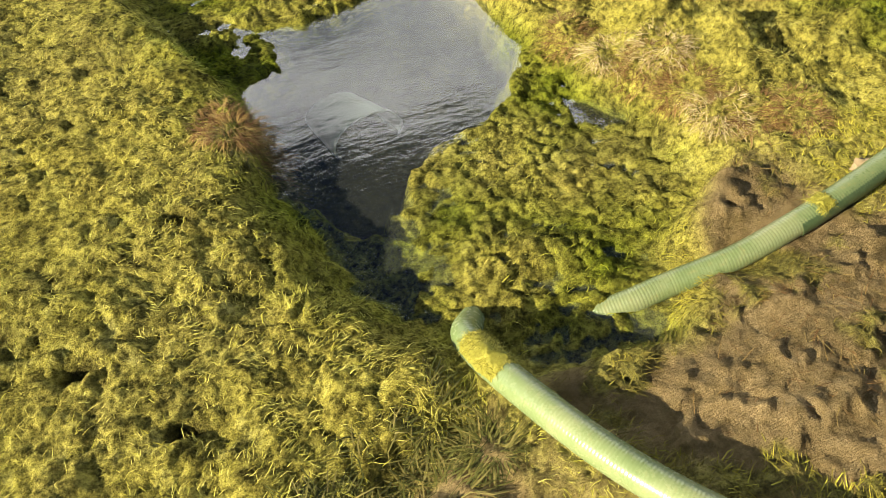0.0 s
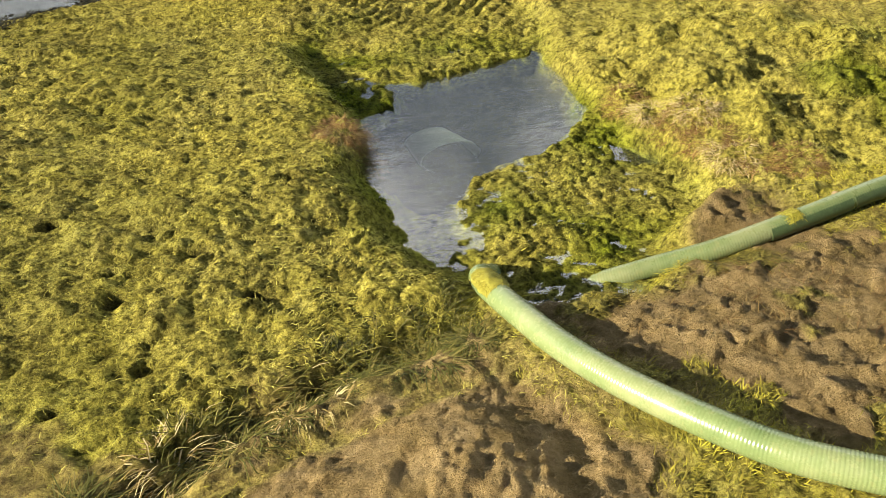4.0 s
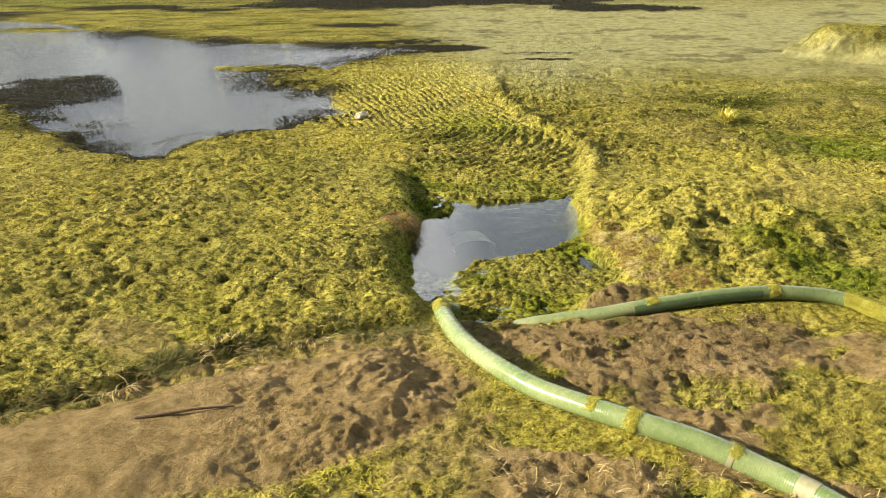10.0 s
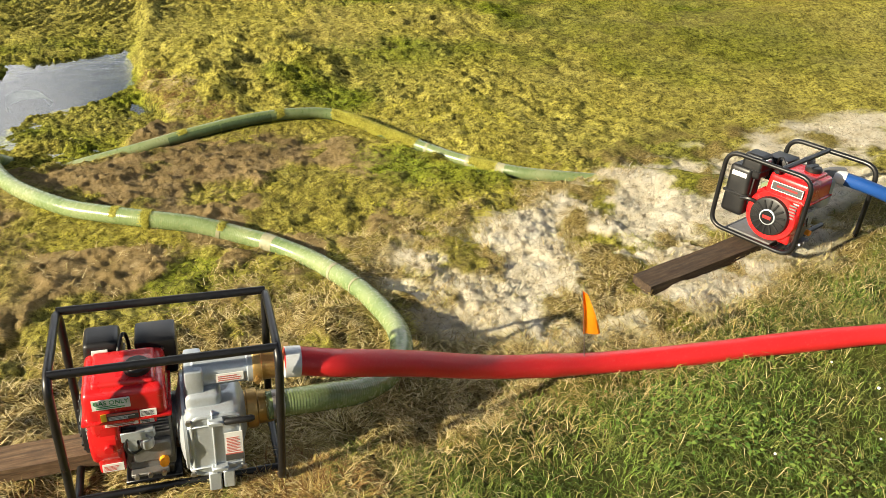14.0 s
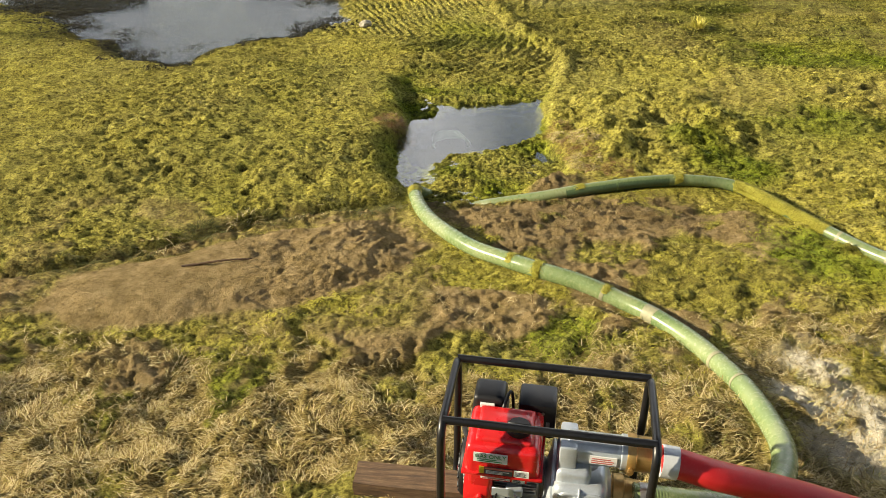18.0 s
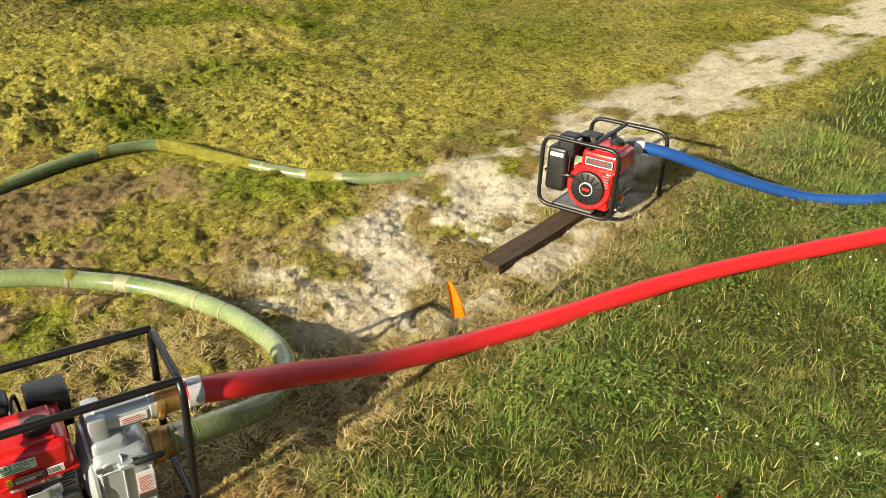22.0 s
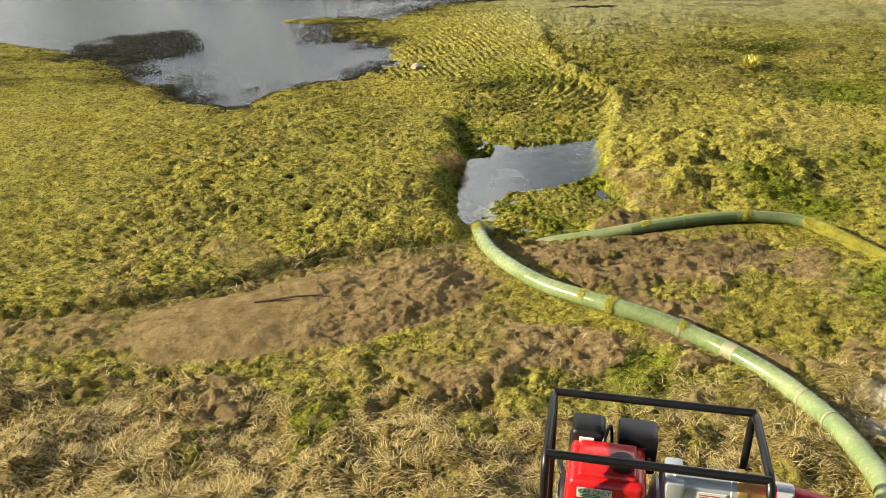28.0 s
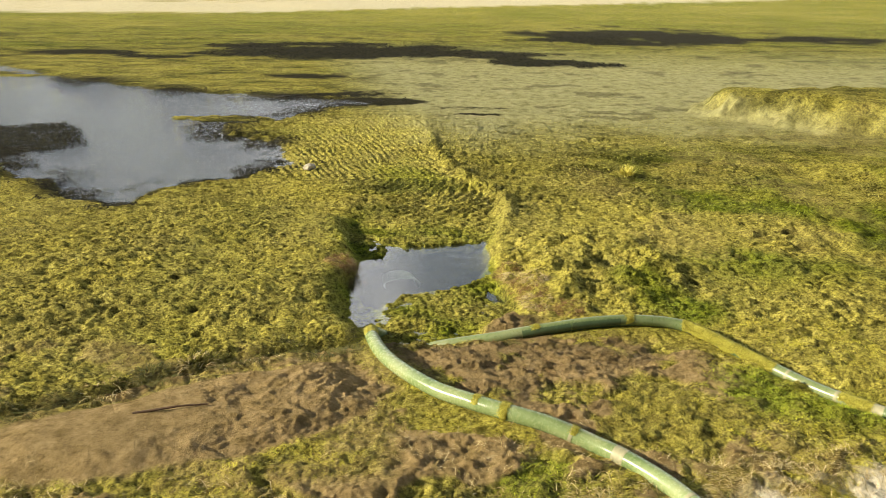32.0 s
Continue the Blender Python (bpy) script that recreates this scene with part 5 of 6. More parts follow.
part("badge_rim", merge(box(-0.2435, -0.2415, -0.113, 0.028, 0.354, 0.357, 0), box(-0.2435, -0.2415, -0.113, 0.028, 0.319, 0.322, 0), box(-0.2435, -0.2415, -0.113, -0.110, 0.319, 0.357, 0), box(-0.2435, -0.2415, 0.025, 0.028, 0.319, 0.357, 0)), M_LABEL, lb, "pale outline", smooth=False)
part("filter_cover", merge(box(-0.245, -0.14, 0.075, 0.19, 0.10, 0.345, 0.022, 3), box(-0.251, -0.14, 0.065, 0.195, 0.20, 0.215, 0.004, 1), turn([(0.06, 0.335), (0.068, 0.34), (0.068, 0.362), (0.055, 0.37)], "Z", (-0.09, 0.12, 0), 24)), M_PLASTIC, pump2, "black carburettor and filter cover")
part("sticker", box(-0.2475, -0.2445, 0.095, 0.17, 0.295, 0.317, 0), M_LABEL, pump2, "white sticker", smooth=False)
casing2 = part("pump_casing", merge(turn([(0.05, 0.0), (0.10, 0.01), (0.11, 0.03), (0.11, 0.12), (0.09, 0.15), (0.05, 0.16)], "X", (0.02, -0.02, 0.17), 32), box(0.05, 0.15, -0.17, -0.05, 0.16, 0.31, 0.02, 3)), M_ALU, pump2, "cast aluminium pump casing")
part("priming_cap", merge(turn([(0.04, 0.30), (0.045, 0.305), (0.045, 0.345), (0.03, 0.35), (0.028, 0.37)], "Z", (0.10, -0.03, 0), 20), box(0.07, 0.13, -0.036, -0.024, 0.365, 0.38, 0.003, 1)), M_STEEL, casing2, "dark priming cap")
part("outlet_pipe", sweep(spline([(0.10, -0.10, 0.25), (0.105, -0.11, 0.305), (0.14, -0.135, 0.325), (0.19, -0.175, 0.325)], 0.01), 0.029, 18), M_STEEL, casing2)
part("inlet_fitting", sweep(spline([(0.17, 0.0, 0.18), (0.24, 0.02, 0.18), (0.32, 0.09, 0.185)], 0.012), 0.041, 18), M_BRASS, casing2, "dull brass inlet")

# ---- planks, flags, stones and litter ----


def plank(m, length, width, thick, label, mat):
    bm = box(-length / 2, length / 2, -width / 2, width / 2, 0, thick, 0)
    bmesh.ops.subdivide_edges(bm, edges=bm.edges[:], cuts=9, use_grid_fill=True)
    for v in bm.verts:
        k = noise.fractal(Vector((v.co.x * 5, v.co.y * 25, v.co.z * 25)), 1.0, 2.0, 4)
        v.co.y += 0.004 * k
        v.co.z += 0.003 * k
        v.co.x += 0.006 * noise.noise(Vector((v.co.y * 40, v.co.z * 40, 1))) * (1 if abs(v.co.x) > length * 0.48 else 0)
    ob = part("plank", bm, mat)
    ob.matrix_world = m
    return tagged(ob, label, "plank", "planks under the pumps")


plank(pose(0.58, -2.80, 0.325, 0, 0.5, -2), 0.75, 0.10, 0.055, "weathered brown timber plank under the near pump", M_WOOD)
plank(pose(3.26, -2.325, 0.25, 0, -1.5, 11), 0.86, 0.115, 0.05, "dark wet timber plank under the far pump", M_WETWOOD)


def flag(m, h, label):
    ob = base("marker_flag", m, label, "flag", "marker flags")
    part("wire", sweep(spline([(0, 0, -0.06), (0.004, 0, h * 0.5), (0, 0.002, h)], 0.04), 0.0016, 6), M_WIRE, ob, "thin steel wire")
    bm = bmesh.new()
    rows, cols = 7, 7
    g = []
    for j in range(rows):
        for i in range(cols):
            u, w = i / (cols - 1), j / (rows - 1)
            g.append(bm.verts.new((0.065 * u * (0.15 + 0.85 * w), 0.022 * math.sin(u * 4 + w * 2) * u, h - 0.175 * w - 0.01 * u * w)))
    for j in range(rows - 1):
        for i in range(cols - 1):
            bm.faces.new((g[j * cols + i], g[j * cols + i + 1], g[(j + 1) * cols + i + 1], g[(j + 1) * cols + i]))
    bmesh.ops.solidify(bm, geom=bm.faces[:], thickness=0.0008)
    part("pennant", bm, M_ORANGE, ob, "limp orange plastic pennant")
    return ob


flag(pose(2.235, -2.93, height(2.235, -2.93), -6, -7, 0), 0.37, "orange marker flag on a wire in the straw")


def cap(m):
    """A stiff folded plastic pennant standing on a stake: two leaves that meet in a fold."""
    ob = base("survey_marker", m, "orange-red folded plastic survey marker in the grass", "marker")
    for way, nm in ((-1, "leaf"), (1, "leaf")):
        bm = bmesh.new()
        g = []
        for j in range(9):
            for i in range(5):
                w, u = j / 8, i / 4
                half = (0.022 if way < 0 else 0.056) * (1 - 0.85 * w ** 4)
                g.append(bm.verts.new((way * half * u, -0.012 * u * u + (0.02 * u if way > 0 else -0.03 * u), 0.115 * w - 0.018 * u * u * w)))
        for j in range(8):
            for i in range(4):
                bm.faces.new((g[j * 5 + i], g[j * 5 + i + 1], g[j * 5 + i + 6], g[j * 5 + i + 5]))
        bmesh.ops.solidify(bm, geom=bm.faces[:], thickness=0.0012)
        part(nm, bm, M_CAP, ob)
    part("stake", turn([(0.008, -0.12), (0.008, 0.03)], "Z", (0, 0.012, 0), 8), M_WOOD, ob)
    return ob


M_CAP = simple("orange_red_plastic", (0.80, 0.07, 0.012), 0.4, vary=0.08, dirty=0.08)
cap(pose(2.475, -4.00, height(2.475, -4.0) - 0.005, 6, -6, 0))


def stone(x, y, size, seed, mat, label, name="stone", cat="stone", rough=0.3, sink=0.3):
    ob = part(name, lump(size, seed, rough=rough), mat)
    ob.matrix_world = pose(x, y, height(x, y) + size[2] * (1 - sink), 0, 0, seed * 37)
    return tagged(ob, label, cat)


stone(-1.22, 4.46, (0.075, 0.045, 0.04), 1, M_STONE, "pale rounded stone at the pond edge")
stone(1.30, 0.02, (0.03, 0.025, 0.022), 5, M_CLOD, "small mud clod beside the hose", "mud_clod", "clod", 0.6)

pail = base("pail", pose(0.12, 1.16, -0.235, 74, 0, 14), "white plastic pail lying under the pool water", "pail")
shell = bmesh.new()
N = 36
prof = [(0.115, -0.26), (0.143, 0.0), (0.152, 0.0), (0.152, -0.03), (0.147, -0.032), (0.122, -0.265)]
rings = [[shell.verts.new((r * math.cos(2 * math.pi * i / N), r * math.sin(2 * math.pi * i / N), z)) for i in range(N)] for r, z in prof]
for a, b in zip(rings, rings[1:]):
    for i in range(N):
        shell.faces.new((a[i], a[(i + 1) % N], b[(i + 1) % N], b[i]))
shell.faces.new(rings[0])
shell.faces.new(rings[-1][::-1])
part("pail_shell", shell, M_PAIL, pail)
part("pail_bail", sweep([(0.15 * math.cos(a), -0.12 * math.sin(a), 0.01) for a in np.linspace(0, math.pi, 16)], 0.003, 8), M_WIRE, pail, "wire bail")

stick_ = part("stick", sweep(spline([(-1.05, -1.29, 0), (-0.85, -1.235, 0.012), (-0.7, -1.19, 0.004)], 0.02), np.linspace(0.008, 0.004, len(spline([(-1.05, -1.29, 0), (-0.85, -1.235, 0.012), (-0.7, -1.19, 0.004)], 0.02))), 8), M_WOOD)
stick_.location.z = height(-0.87, -1.24) + 0.004
tagged(stick_, "thin dark stick lying on bare mud", "stick")

# ---- blades, strands and tufts ----


def strands(name, mat, x, y, length, width, lean, droop, seed, label, category, lift=0.0, heading=None, z=None, joints=3, spread=0.55, kind="stuff", tint=None):
    """Thin tapering blades of two or three joints, joined into one mesh."""
    rng = np.random.RandomState(seed)
    n = len(x)
    if z is None:
        z = surface(x, y)[0]
    a = rng.rand(n) * 2 * math.pi if heading is None else heading + rng.normal(0, spread, n)
    ln = length * rng.uniform(0.55, 1.3, n)
    up = lean * rng.uniform(0.5, 1.35, n)                      # angle above the ground at the root
    w = width * rng.uniform(0.6, 1.3, n)
    px, py = -np.sin(a), np.cos(a)
    nv = 2 * joints + 1
    co = np.zeros((n, nv, 3))
    cx, cy, cz = x.copy(), y.copy(), z + lift
    for j in range(joints + 1):
        tw = (1.0 - (j / joints) ** 2) * w / 2
        if j < joints:
            co[:, 2 * j] = np.stack([cx - px * tw, cy - py * tw, cz], -1)
            co[:, 2 * j + 1] = np.stack([cx + px * tw, cy + py * tw, cz], -1)
        else:
            co[:, 2 * j] = np.stack([cx, cy, cz], -1)
        ang = up - droop * (j / (joints - 1.0)) * rng.uniform(0.7, 1.2, n)
        a = a + rng.normal(0, 0.35, n)
        cx = cx + np.cos(a) * np.cos(ang) * ln / joints
        cy = cy + np.sin(a) * np.cos(ang) * ln / joints
        cz = cz + np.sin(ang) * ln / joints
    o = np.arange(n)[:, None] * nv
    tris = []
    for j in range(joints - 1):
        tris += [(2 * j, 2 * j + 1, 2 * j + 3), (2 * j, 2 * j + 3, 2 * j + 2)]
    tris.append((nv - 3, nv - 2, nv - 1))
    me = mesh_from(name, co.reshape(-1, 3), np.concatenate([o + np.array(q) for q in tris]), 3)
    me.materials.append(mat)
    if tint is not None:
        me.attributes.new("fresh", "FLOAT", "POINT").data.foreach_set("value", np.repeat(tint, nv).astype(np.float32))
    return tagged(new(name, me), label, category, kind=kind)


def scatter(n, x0, x1, y0, y1, keep, seed):
    """Places in a stretch of the plan, kept by how much of a zone they have."""
    rng = np.random.RandomState(seed)
    x, y = rng.uniform(x0, x1, n), rng.uniform(y0, y1, n)
    h, za, zb, zc = surface(x, y)
    k = rng.rand(n) < keep(x, y, h, *za, *zb) * (1 - zc[1])
    return x[k], y[k], h[k]


def algae_share(x, y, h, mud, straw, crust, turf, wet, fresh):
    return np.clip((1 - mud) * (1 - straw) * (1 - crust) * (1 - turf), 0, 1) * (h > 0.004) * (0.35 + 0.65 * step(-0.25, 0.25, fbm(x, y, 6, 2, 201)))


x, y, z = scatter(480000, -2.6, 3.2, -2.4, 2.9, lambda x, y, h, *m: algae_share(x, y, h, *m) * (1 - 0.9 * step(-0.05, 0.05, inside(BASIN, x, y))) * (1 - 0.85 * step(-0.5, -1.1, x)) * (1 - 0.3 * step(0.2, -0.4, x)) * step(2.9, 2.2, y) * (1 - 0.65 * step(-1.6, -2.2, y)) * (1 - 0.8 * step(-0.05, 0.05, inside(STRIP, x, y))), 1)
k = (x > 0.15) & (y < 0.25) | (y < -1.3)
fr = surface(x, y)[2][2]
strands("algae_strands", M_ALGAE, x[~k], y[~k], 0.042, 0.0019, 0.28, 0.65, 11, "tangled yellow-green filament algae drying on the bed", "algae", -0.003, fbm(x, y, 2.2, 3, 203)[~k] * 7, z[~k], 2, 0.6, tint=fr[~k])
strands("algae_strands", M_OLDALGAE, x[k], y[k], 0.048, 0.0024, 0.35, 0.8, 18, "patchy olive and yellow algae on trodden mud", "algae", -0.003, fbm(x, y, 2.2, 3, 203)[k] * 7, z[k], 2, 0.7, tint=fr[k])


def off_folds(x, y):
    return 1 - 0.93 * step(7.0, 5.5, y) * step(0.1, -0.1, x - np.interp(y, [2.0, 2.6, 3.33, 4.52, 5.73, 7.06, 8.6], [0.9, 1.0, 0.97, 0.48, 0.15, 0.1, 0.1])) * step(-2.3, -1.6, x)


x, y, z = scatter(60000, -5, 6.5, 2.3, 9, lambda x, y, h, *m: algae_share(x, y, h, *m) * off_folds(x, y) * (1 - step(-0.4, 0.0, inside(RIDGE, x, y))) * step(9, 5.5, y), 2)
strands("algae_strands", M_ALGAE, x, y, 0.06, 0.0045, 0.45, 1.0, 12, "yellow-green filament algae combed flat by the water", "algae", -0.003, fbm(x, y, 0.9, 2, 204) * 4, z, 2, 0.6, tint=surface(x, y)[2][2])
x, y, z = scatter(300000, -2.6, 3.6, -4.2, -1.2, lambda x, y, h, mud, straw, crust, turf, wet, fresh: np.clip(straw * (0.22 + 0.35 * step(-2.0, -2.5, y) + 0.6 * step(-0.08, 0.22, fbm(x, y, 4.5, 4, 205))) + 0.22 * crust * step(-0.1, 0.3, fbm(x, y, 3, 3, 209)) + 0.07 * mud * (x > 0.3), 0, 1), 3)
strands("straw", M_STRAW, x, y, 0.078, 0.0025, 0.45, 0.95, 13, "flattened dry golden straw grass", "dry grass", -0.004, fbm(x, y, 3.4, 2, 206) * 9, z, 2, 0.75)
x, y, z = scatter(36000, -0.2, 2.6, -1.5, 0.5, lambda x, y, h, mud, straw, crust, turf, wet, fresh: 0.30 * mud * step(-0.05, 0.3, fbm(x, y, 4, 3, 216)) * (x > 0.2 - 0.3 * (y + 0.6)), 31)
strands("straw", M_RUST, x, y, 0.075, 0.0016, 0.10, 0.3, 32, "thin dead stems strewn on trodden mud", "dry grass", -0.002, fbm(x, y, 2.0, 2, 217) * 7, z, 2, 0.9)
x, y, z = scatter(90000, 1.5, 7.0, -2.8, -0.4, lambda x, y, h, mud, straw, crust, turf, wet, fresh: crust * (0.05 + 0.6 * step(-0.05, 0.3, fbm(x, y, 5, 3, 208))), 7)
strands("bleached_straw", M_PALE, x, y, 0.055, 0.0032, 0.5, 0.9, 17, "bleached straw matted on the pale crust", "dry grass", -0.004, None, z, 2)
x, y, z = scatter(190000, 0.6, 6.0, -5.0, -1.6, lambda x, y, h, mud, straw, crust, turf, wet, fresh: turf * (0.5 + 0.5 * step(-0.3, 0.2, fbm(x, y, 3, 3, 207))) + 0.02 * straw * (x > 0.5), 4)
strands("grass", M_GRASS, x, y, 0.072, 0.0024, 0.85, 1.1, 14, "short green lawn grass with dry blades", "grass", -0.006, fbm(x, y, 4.0, 2, 214) * 8, z, 2, 1.1)
x, y, z = scatter(75000, 0.6, 6.0, -5.0, -1.8, lambda x, y, h, mud, straw, crust, turf, wet, fresh: np.clip(turf * 0.09 + 0.8 * step(0.42, 0.05, np.abs(inside(TURF, x, y))) * (1 - crust * 0.6) * (x > 1.2), 0, 1), 5)
strands("dry_blades", M_STRAW, x, y, 0.085, 0.0026, 0.65, 1.0, 15, "golden dead blades along the lawn's edge", "dry grass", -0.004, None, z, 2)
x, y, z = scatter(45000, 5.0, 12.0, -6.0, 1.0, lambda x, y, h, mud, straw, crust, turf, wet, fresh: turf, 6)
strands("grass", M_GRASS, x, y, 0.085, 0.0065, 1.0, 1.0, 16, "green grass on the bank", "grass", -0.006, None, z, 2)

x, y, z = scatter(16000, 2.2, 6.0, -5.0, -2.6, lambda x, y, h, mud, straw, crust, turf, wet, fresh: turf * step(0.05, 0.35, fbm(x, y, 2.2, 3, 218)) * step(0.2, 0.8, x * 0.22 - y - 3.2), 33)
strands("clover_leaves", M_CLOVER, x, y, 0.016, 0.014, 0.25, 0.5, 34, "small round clover leaves among the lawn grass", "clover", 0.035, None, z, 2)

# ---- tussocks ----


def tussock(cx, cy, r, n, length, mat, seed, label, lean=1.0, droop=1.2, width=0.004):
    rng = np.random.RandomState(seed)
    d, a = r * np.sqrt(rng.rand(n)), rng.rand(n) * 2 * math.pi
    ob = strands("grass_tussock", mat, cx + d * np.cos(a), cy + d * np.sin(a), length, width, lean, droop, seed, label, "grass", -0.004, a, None, 3, 0.7, "")
    return tagged(ob, group="grass tussocks")


tussock(2.53, 4.38, 0.07, 260, 0.12, M_ALGAE, 33, "yellow algae-hung tuft standing on the flats", 1.1, 1.0, 0.007)
tussock(-0.34, 1.16, 0.12, 1300, 0.10, M_RUST, 31, "brown-gold drooping grass tussock on the pool edge", 0.45, 1.3, 0.003)
tussock(-0.30, 1.04, 0.10, 800, 0.10, M_SEDGE, 32, "dark drooping sedge tussock on the pool edge", 0.45, 1.3, 0.003)
rng = np.random.RandomState(77)
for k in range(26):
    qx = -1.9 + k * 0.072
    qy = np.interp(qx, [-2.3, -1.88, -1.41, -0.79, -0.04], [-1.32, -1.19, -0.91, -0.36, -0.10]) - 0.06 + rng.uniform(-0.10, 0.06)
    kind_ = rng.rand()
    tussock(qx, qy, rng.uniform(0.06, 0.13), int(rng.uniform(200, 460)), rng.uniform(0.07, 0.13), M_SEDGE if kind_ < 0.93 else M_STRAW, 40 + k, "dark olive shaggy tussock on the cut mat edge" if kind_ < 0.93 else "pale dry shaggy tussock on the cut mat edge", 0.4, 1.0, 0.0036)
for k, (qx, qy) in enumerate(((1.00, 0.92), (1.05, 0.76), (1.10, 0.60), (1.12, 0.45), (1.22, 0.38), (0.96, 1.12), (1.14, 0.80), (1.34, 0.33))):
    tussock(qx, qy, 0.09, 420, 0.085, M_RUST if k % 3 else M_STRAW, 90 + k, "rust-brown dead grass matted on the pool bank" if k % 3 else "pale dead grass matted on the pool bank", 0.3, 0.8, 0.003)
for k, (qx, qy) in enumerate(((1.02, -3.28), (1.2, -3.22), (1.12, -3.1), (0.86, -3.24), (0.66, -3.26), (1.38, -3.15))):
    tussock(qx, qy, 0.14, 520, 0.08, M_RUST if k < 3 else M_GRASS, 120 + k, "rust-brown trampled grass beside the pump" if k < 3 else "green grass tuft beside the pump", 0.6, 1.0, 0.0032)

# ---- algae caught on the hoses ----


def draped(p, s, s0, s1, r, seed, label, cover=0.85):
    """A ragged rag of algae over the top of a hose between two lengths along it."""
    k = np.where((s >= s0) & (s <= s1))[0][::3]
    q = p[k]
    tan = np.gradient(q, axis=0)
    tan /= np.linalg.norm(tan, axis=1)[:, None]
    side = np.cross(tan, (0, 0, 1.0))
    side /= np.linalg.norm(side, axis=1)[:, None]
    up = np.cross(side, tan)
    m = 13
    bm = bmesh.new()
    rows = []
    for i in range(len(q)):
        row = []
        e = min(i, len(q) - 1 - i) / max(1, len(q) * 0.12)
        for j in range(m):
            f = j / (m - 1) * 2 - 1
            wob = noise.fractal(Vector((q[i][0] * 22 + seed, q[i][1] * 22, f * 2.5)), 1.0, 2.0, 4)
            ang = f * math.pi * cover * (0.75 + 0.4 * noise.noise(Vector((q[i][0] * 14, q[i][1] * 14, seed))))
            rr = r * (1.02 + 0.26 * max(0, wob) * min(1, e) + 0.03 * min(1, e))
            row.append(bm.verts.new(q[i] + rr * (math.sin(ang) * side[i] + math.cos(ang) * up[i]) + tan[i] * 0.012 * wob))
        rows.append(row)
    for a, c in zip(rows, rows[1:]):
        for j in range(m - 1):
            bm.faces.new((a[j], a[j + 1], c[j + 1], c[j]))
    bmesh.ops.solidify(bm, geom=bm.faces[:], thickness=0.004)
    rag_ = tagged(part("algae_rag", bm, M_RAG), label, "algae", "algae on the hoses")
    rng_ = np.random.RandomState(seed + 300)
    n_ = int(1500 * (s1 - s0) / 0.1 * cover)
    i_ = rng_.randint(0, len(q), n_)
    g_ = rng_.uniform(-1.6, 1.6, n_) * cover
    w_ = q[i_] + 1.06 * r * (np.sin(g_)[:, None] * side[i_] + np.cos(g_)[:, None] * up[i_])
    fuzz = strands("fuzz", M_RAGFUZZ, w_[:, 0], w_[:, 1], 0.026, 0.0016, -0.1, 0.7, seed + 301, "", "", 0.0, None, w_[:, 2], 2, 0.6, "")
    fuzz.parent = rag_
    return rag_


sA = lambda qx, qy: nearest_s(pa, sa_, qx, qy)
sB = lambda qx, qy: nearest_s(pb, sb_, qx, qy)
draped(pa, sa_, sA(0.0, 0.0), sA(0.02, -0.10) + 0.04, R_HOSE, 1, "yellow algae collar round the hose at the water", 0.6)
draped(pa, sa_, sA(0.81, -1.235) - 0.022, sA(0.81, -1.235) + 0.022, R_HOSE * 1.05, 2, "brown-yellow algae band tied round the hose", 1.0)
draped(pa, sa_, sA(0.67, -1.15) - 0.012, sA(0.67, -1.15) + 0.02, R_HOSE, 3, "thin yellow algae shred on the hose", 0.5)
draped(pa, sa_, sA(1.13, -1.37) - 0.01, sA(1.13, -1.37) + 0.02, R_HOSE, 4, "thin yellow algae shred on the hose", 0.5)
draped(pb, sb_, sB(2.03, 0.01), sB(2.43, -0.53), R_THIN, 5, "thick yellow algae coat over the hose", 0.9)
draped(pb, sb_, sB(2.66, -0.86), sB(2.78, -0.99), R_THIN, 6, "yellow algae patch over the hose", 0.8)
draped(pb, sb_, sB(1.05, -0.06), sB(1.10, -0.055), R_THIN, 7, "olive algae smear on the hose", 0.5)
draped(pb, sb_, sB(1.66, 0.03), sB(1.71, 0.035), R_THIN, 8, "olive algae smear on the hose", 0.7)

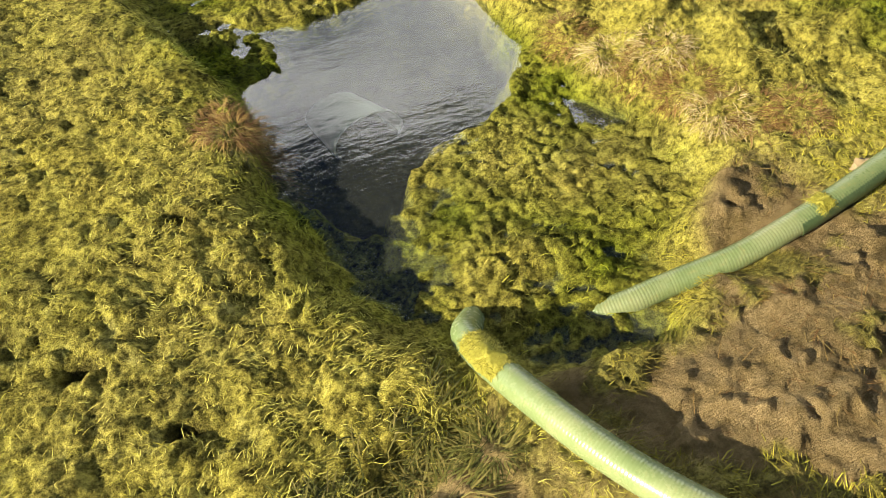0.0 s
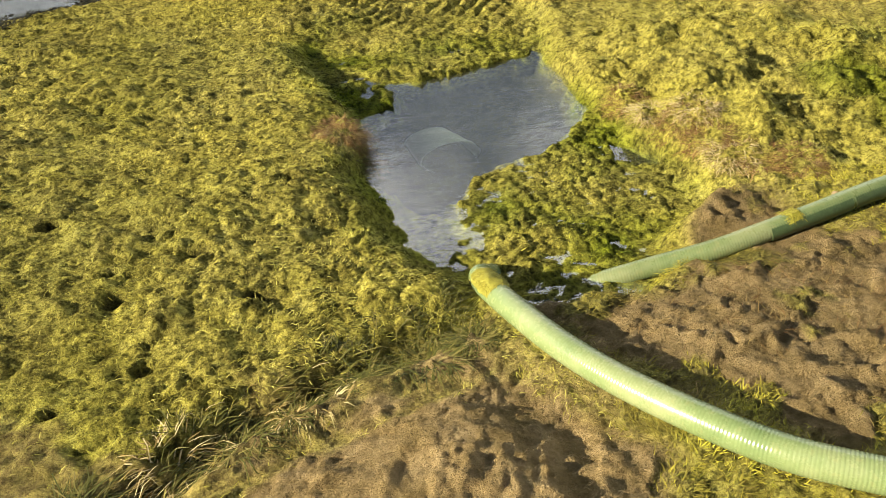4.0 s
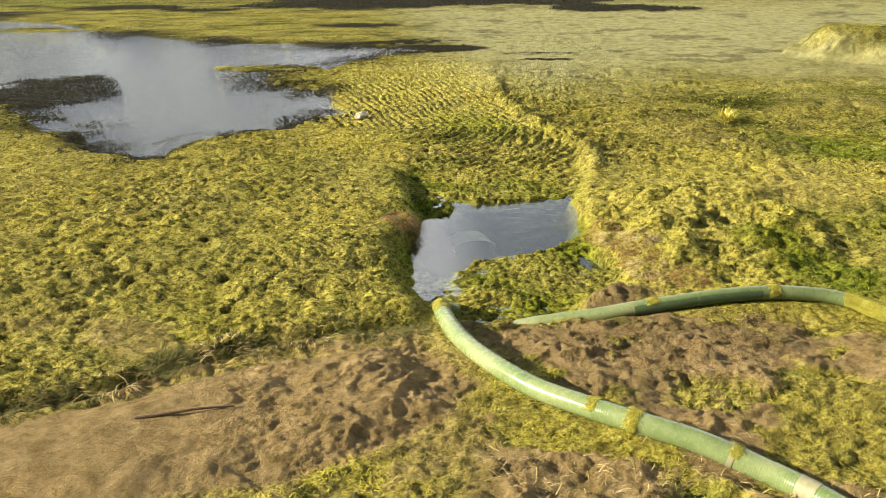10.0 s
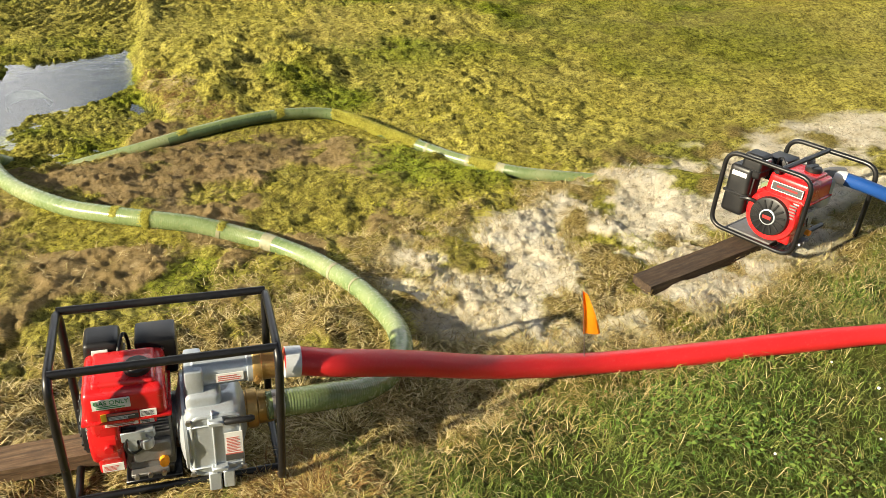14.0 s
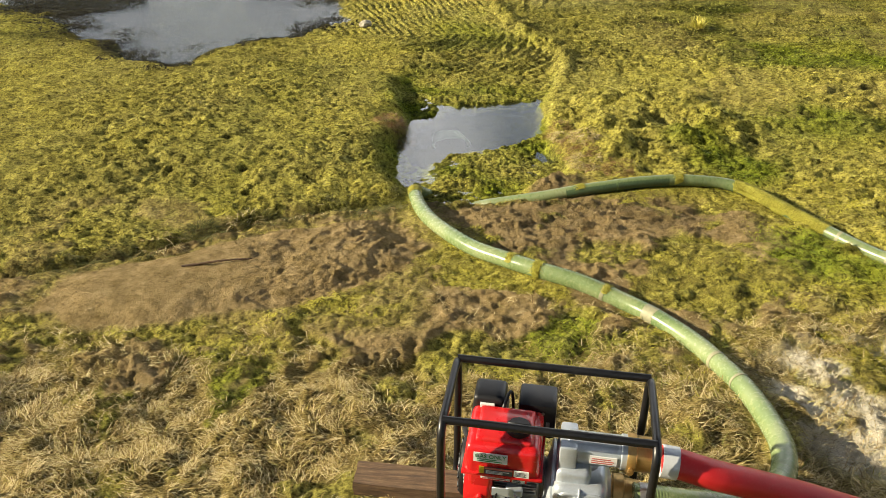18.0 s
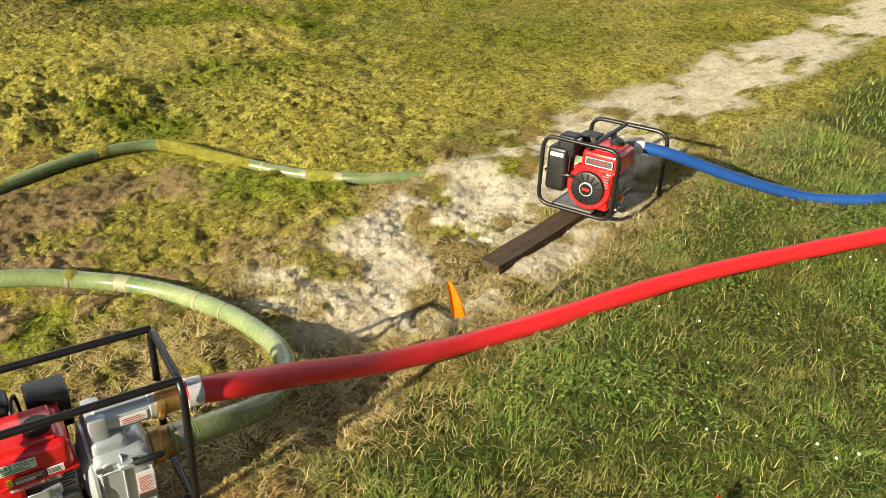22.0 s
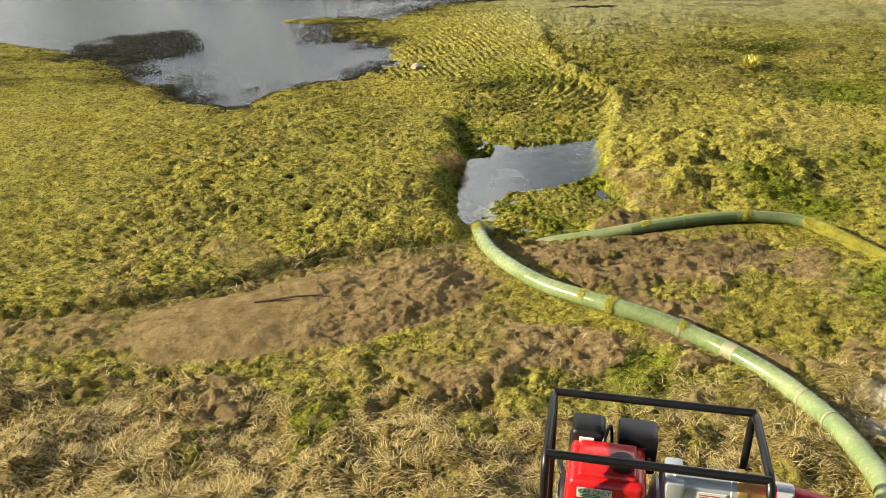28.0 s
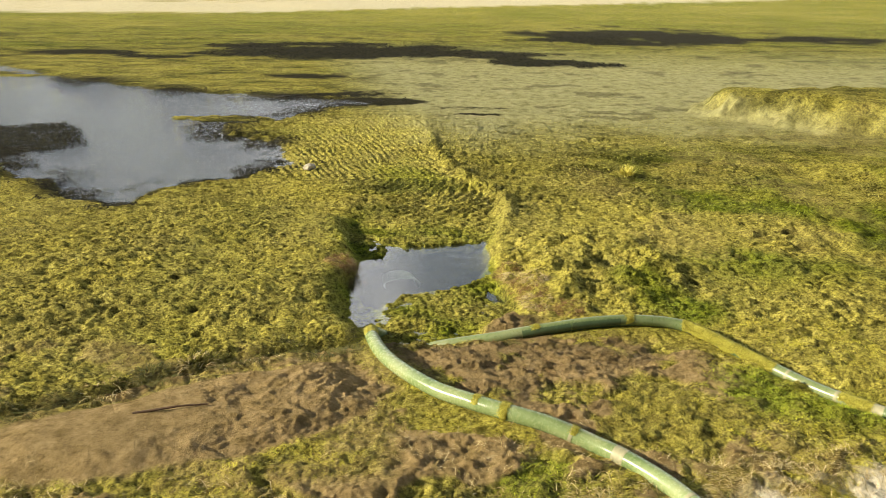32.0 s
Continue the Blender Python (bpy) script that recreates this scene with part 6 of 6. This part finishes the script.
# small white clover heads in the lawn
rng = np.random.RandomState(9)
clover = bmesh.new()
for qx, qy in zip(rng.uniform(2.6, 5.2, 30), rng.uniform(-4.4, -3.0, 30)):
    if qy < -2.95 - 0.22 * (qx - 2.6):
        bmesh.ops.create_icosphere(clover, subdivisions=1, radius=rng.uniform(0.004, 0.0065), matrix=Matrix.Translation((qx, qy, height(qx, qy) + 0.06)))
tagged(part("clover_heads", clover, M_WHITEFLOWER), "small white clover heads scattered in the lawn", "clover", kind="stuff")

# dark flecks of rotting weed along the pond edge
rng = np.random.RandomState(21)
fx_, fy_ = rng.uniform(-8, 0.5, 60000), rng.uniform(2.4, 12.5, 60000)
edge = inside(POND, fx_, fy_)
k = (np.abs(edge - 0.20) < 0.60 * rng.rand(60000) ** 0.7) & (fbm(fx_, fy_, 1.4, 4, 210) > -0.04) & (rng.rand(60000) < 0.9)
strands("weed_flecks", M_ROT, fx_[k], fy_[k], 0.06, 0.022, 0.35, 0.7, 22, "dark rotting weed along the pond edge", "weed", 0.003, None, np.maximum(surface(fx_[k], fy_[k])[0], 0.002), 2)
fx_, fy_ = rng.uniform(-4.8, -1.6, 26000), rng.uniform(2.5, 5.0, 26000)
edge = inside(POND, fx_, fy_)
k = (edge > -0.06) & (edge < 0.10 + 0.5 * rng.rand(26000) ** 2) & (fbm(fx_, fy_, 2.6, 4, 219) > 0.02)
strands("weed_flecks", M_ROT, fx_[k], fy_[k], 0.045, 0.016, 0.4, 0.7, 25, "dark mud and weed crumbs in the pond's shallow margin", "weed", 0.004, None, np.maximum(surface(fx_[k], fy_[k])[0], 0.001), 2)
fx_, fy_ = rng.uniform(-7, -4.2, 16000), rng.uniform(4.6, 7.4, 16000)
k = inside(ISLAND, fx_, fy_) + 0.5 * fbm(fx_, fy_, 2.2, 4, 212) + rng.uniform(-0.3, 0.1, 16000) > 0
strands("weed_island", M_ROT, fx_[k], fy_[k], 0.05, 0.02, 0.4, 0.8, 24, "dark weed clumps standing out of the shallow pond", "weed", 0.0, None, np.maximum(surface(fx_[k], fy_[k])[0], 0.002), 2)
fx_, fy_ = rng.uniform(-9, 6, 40000), rng.uniform(14, 24, 40000)
k = surface(fx_, fy_)[3][1] > 0.5
strands("weed_bed", M_ROT, fx_[k], fy_[k], 0.10, 0.05, 0.4, 0.6, 23, "dark low water weeds out on the pond bed", "weed", -0.01, None, None, 2)
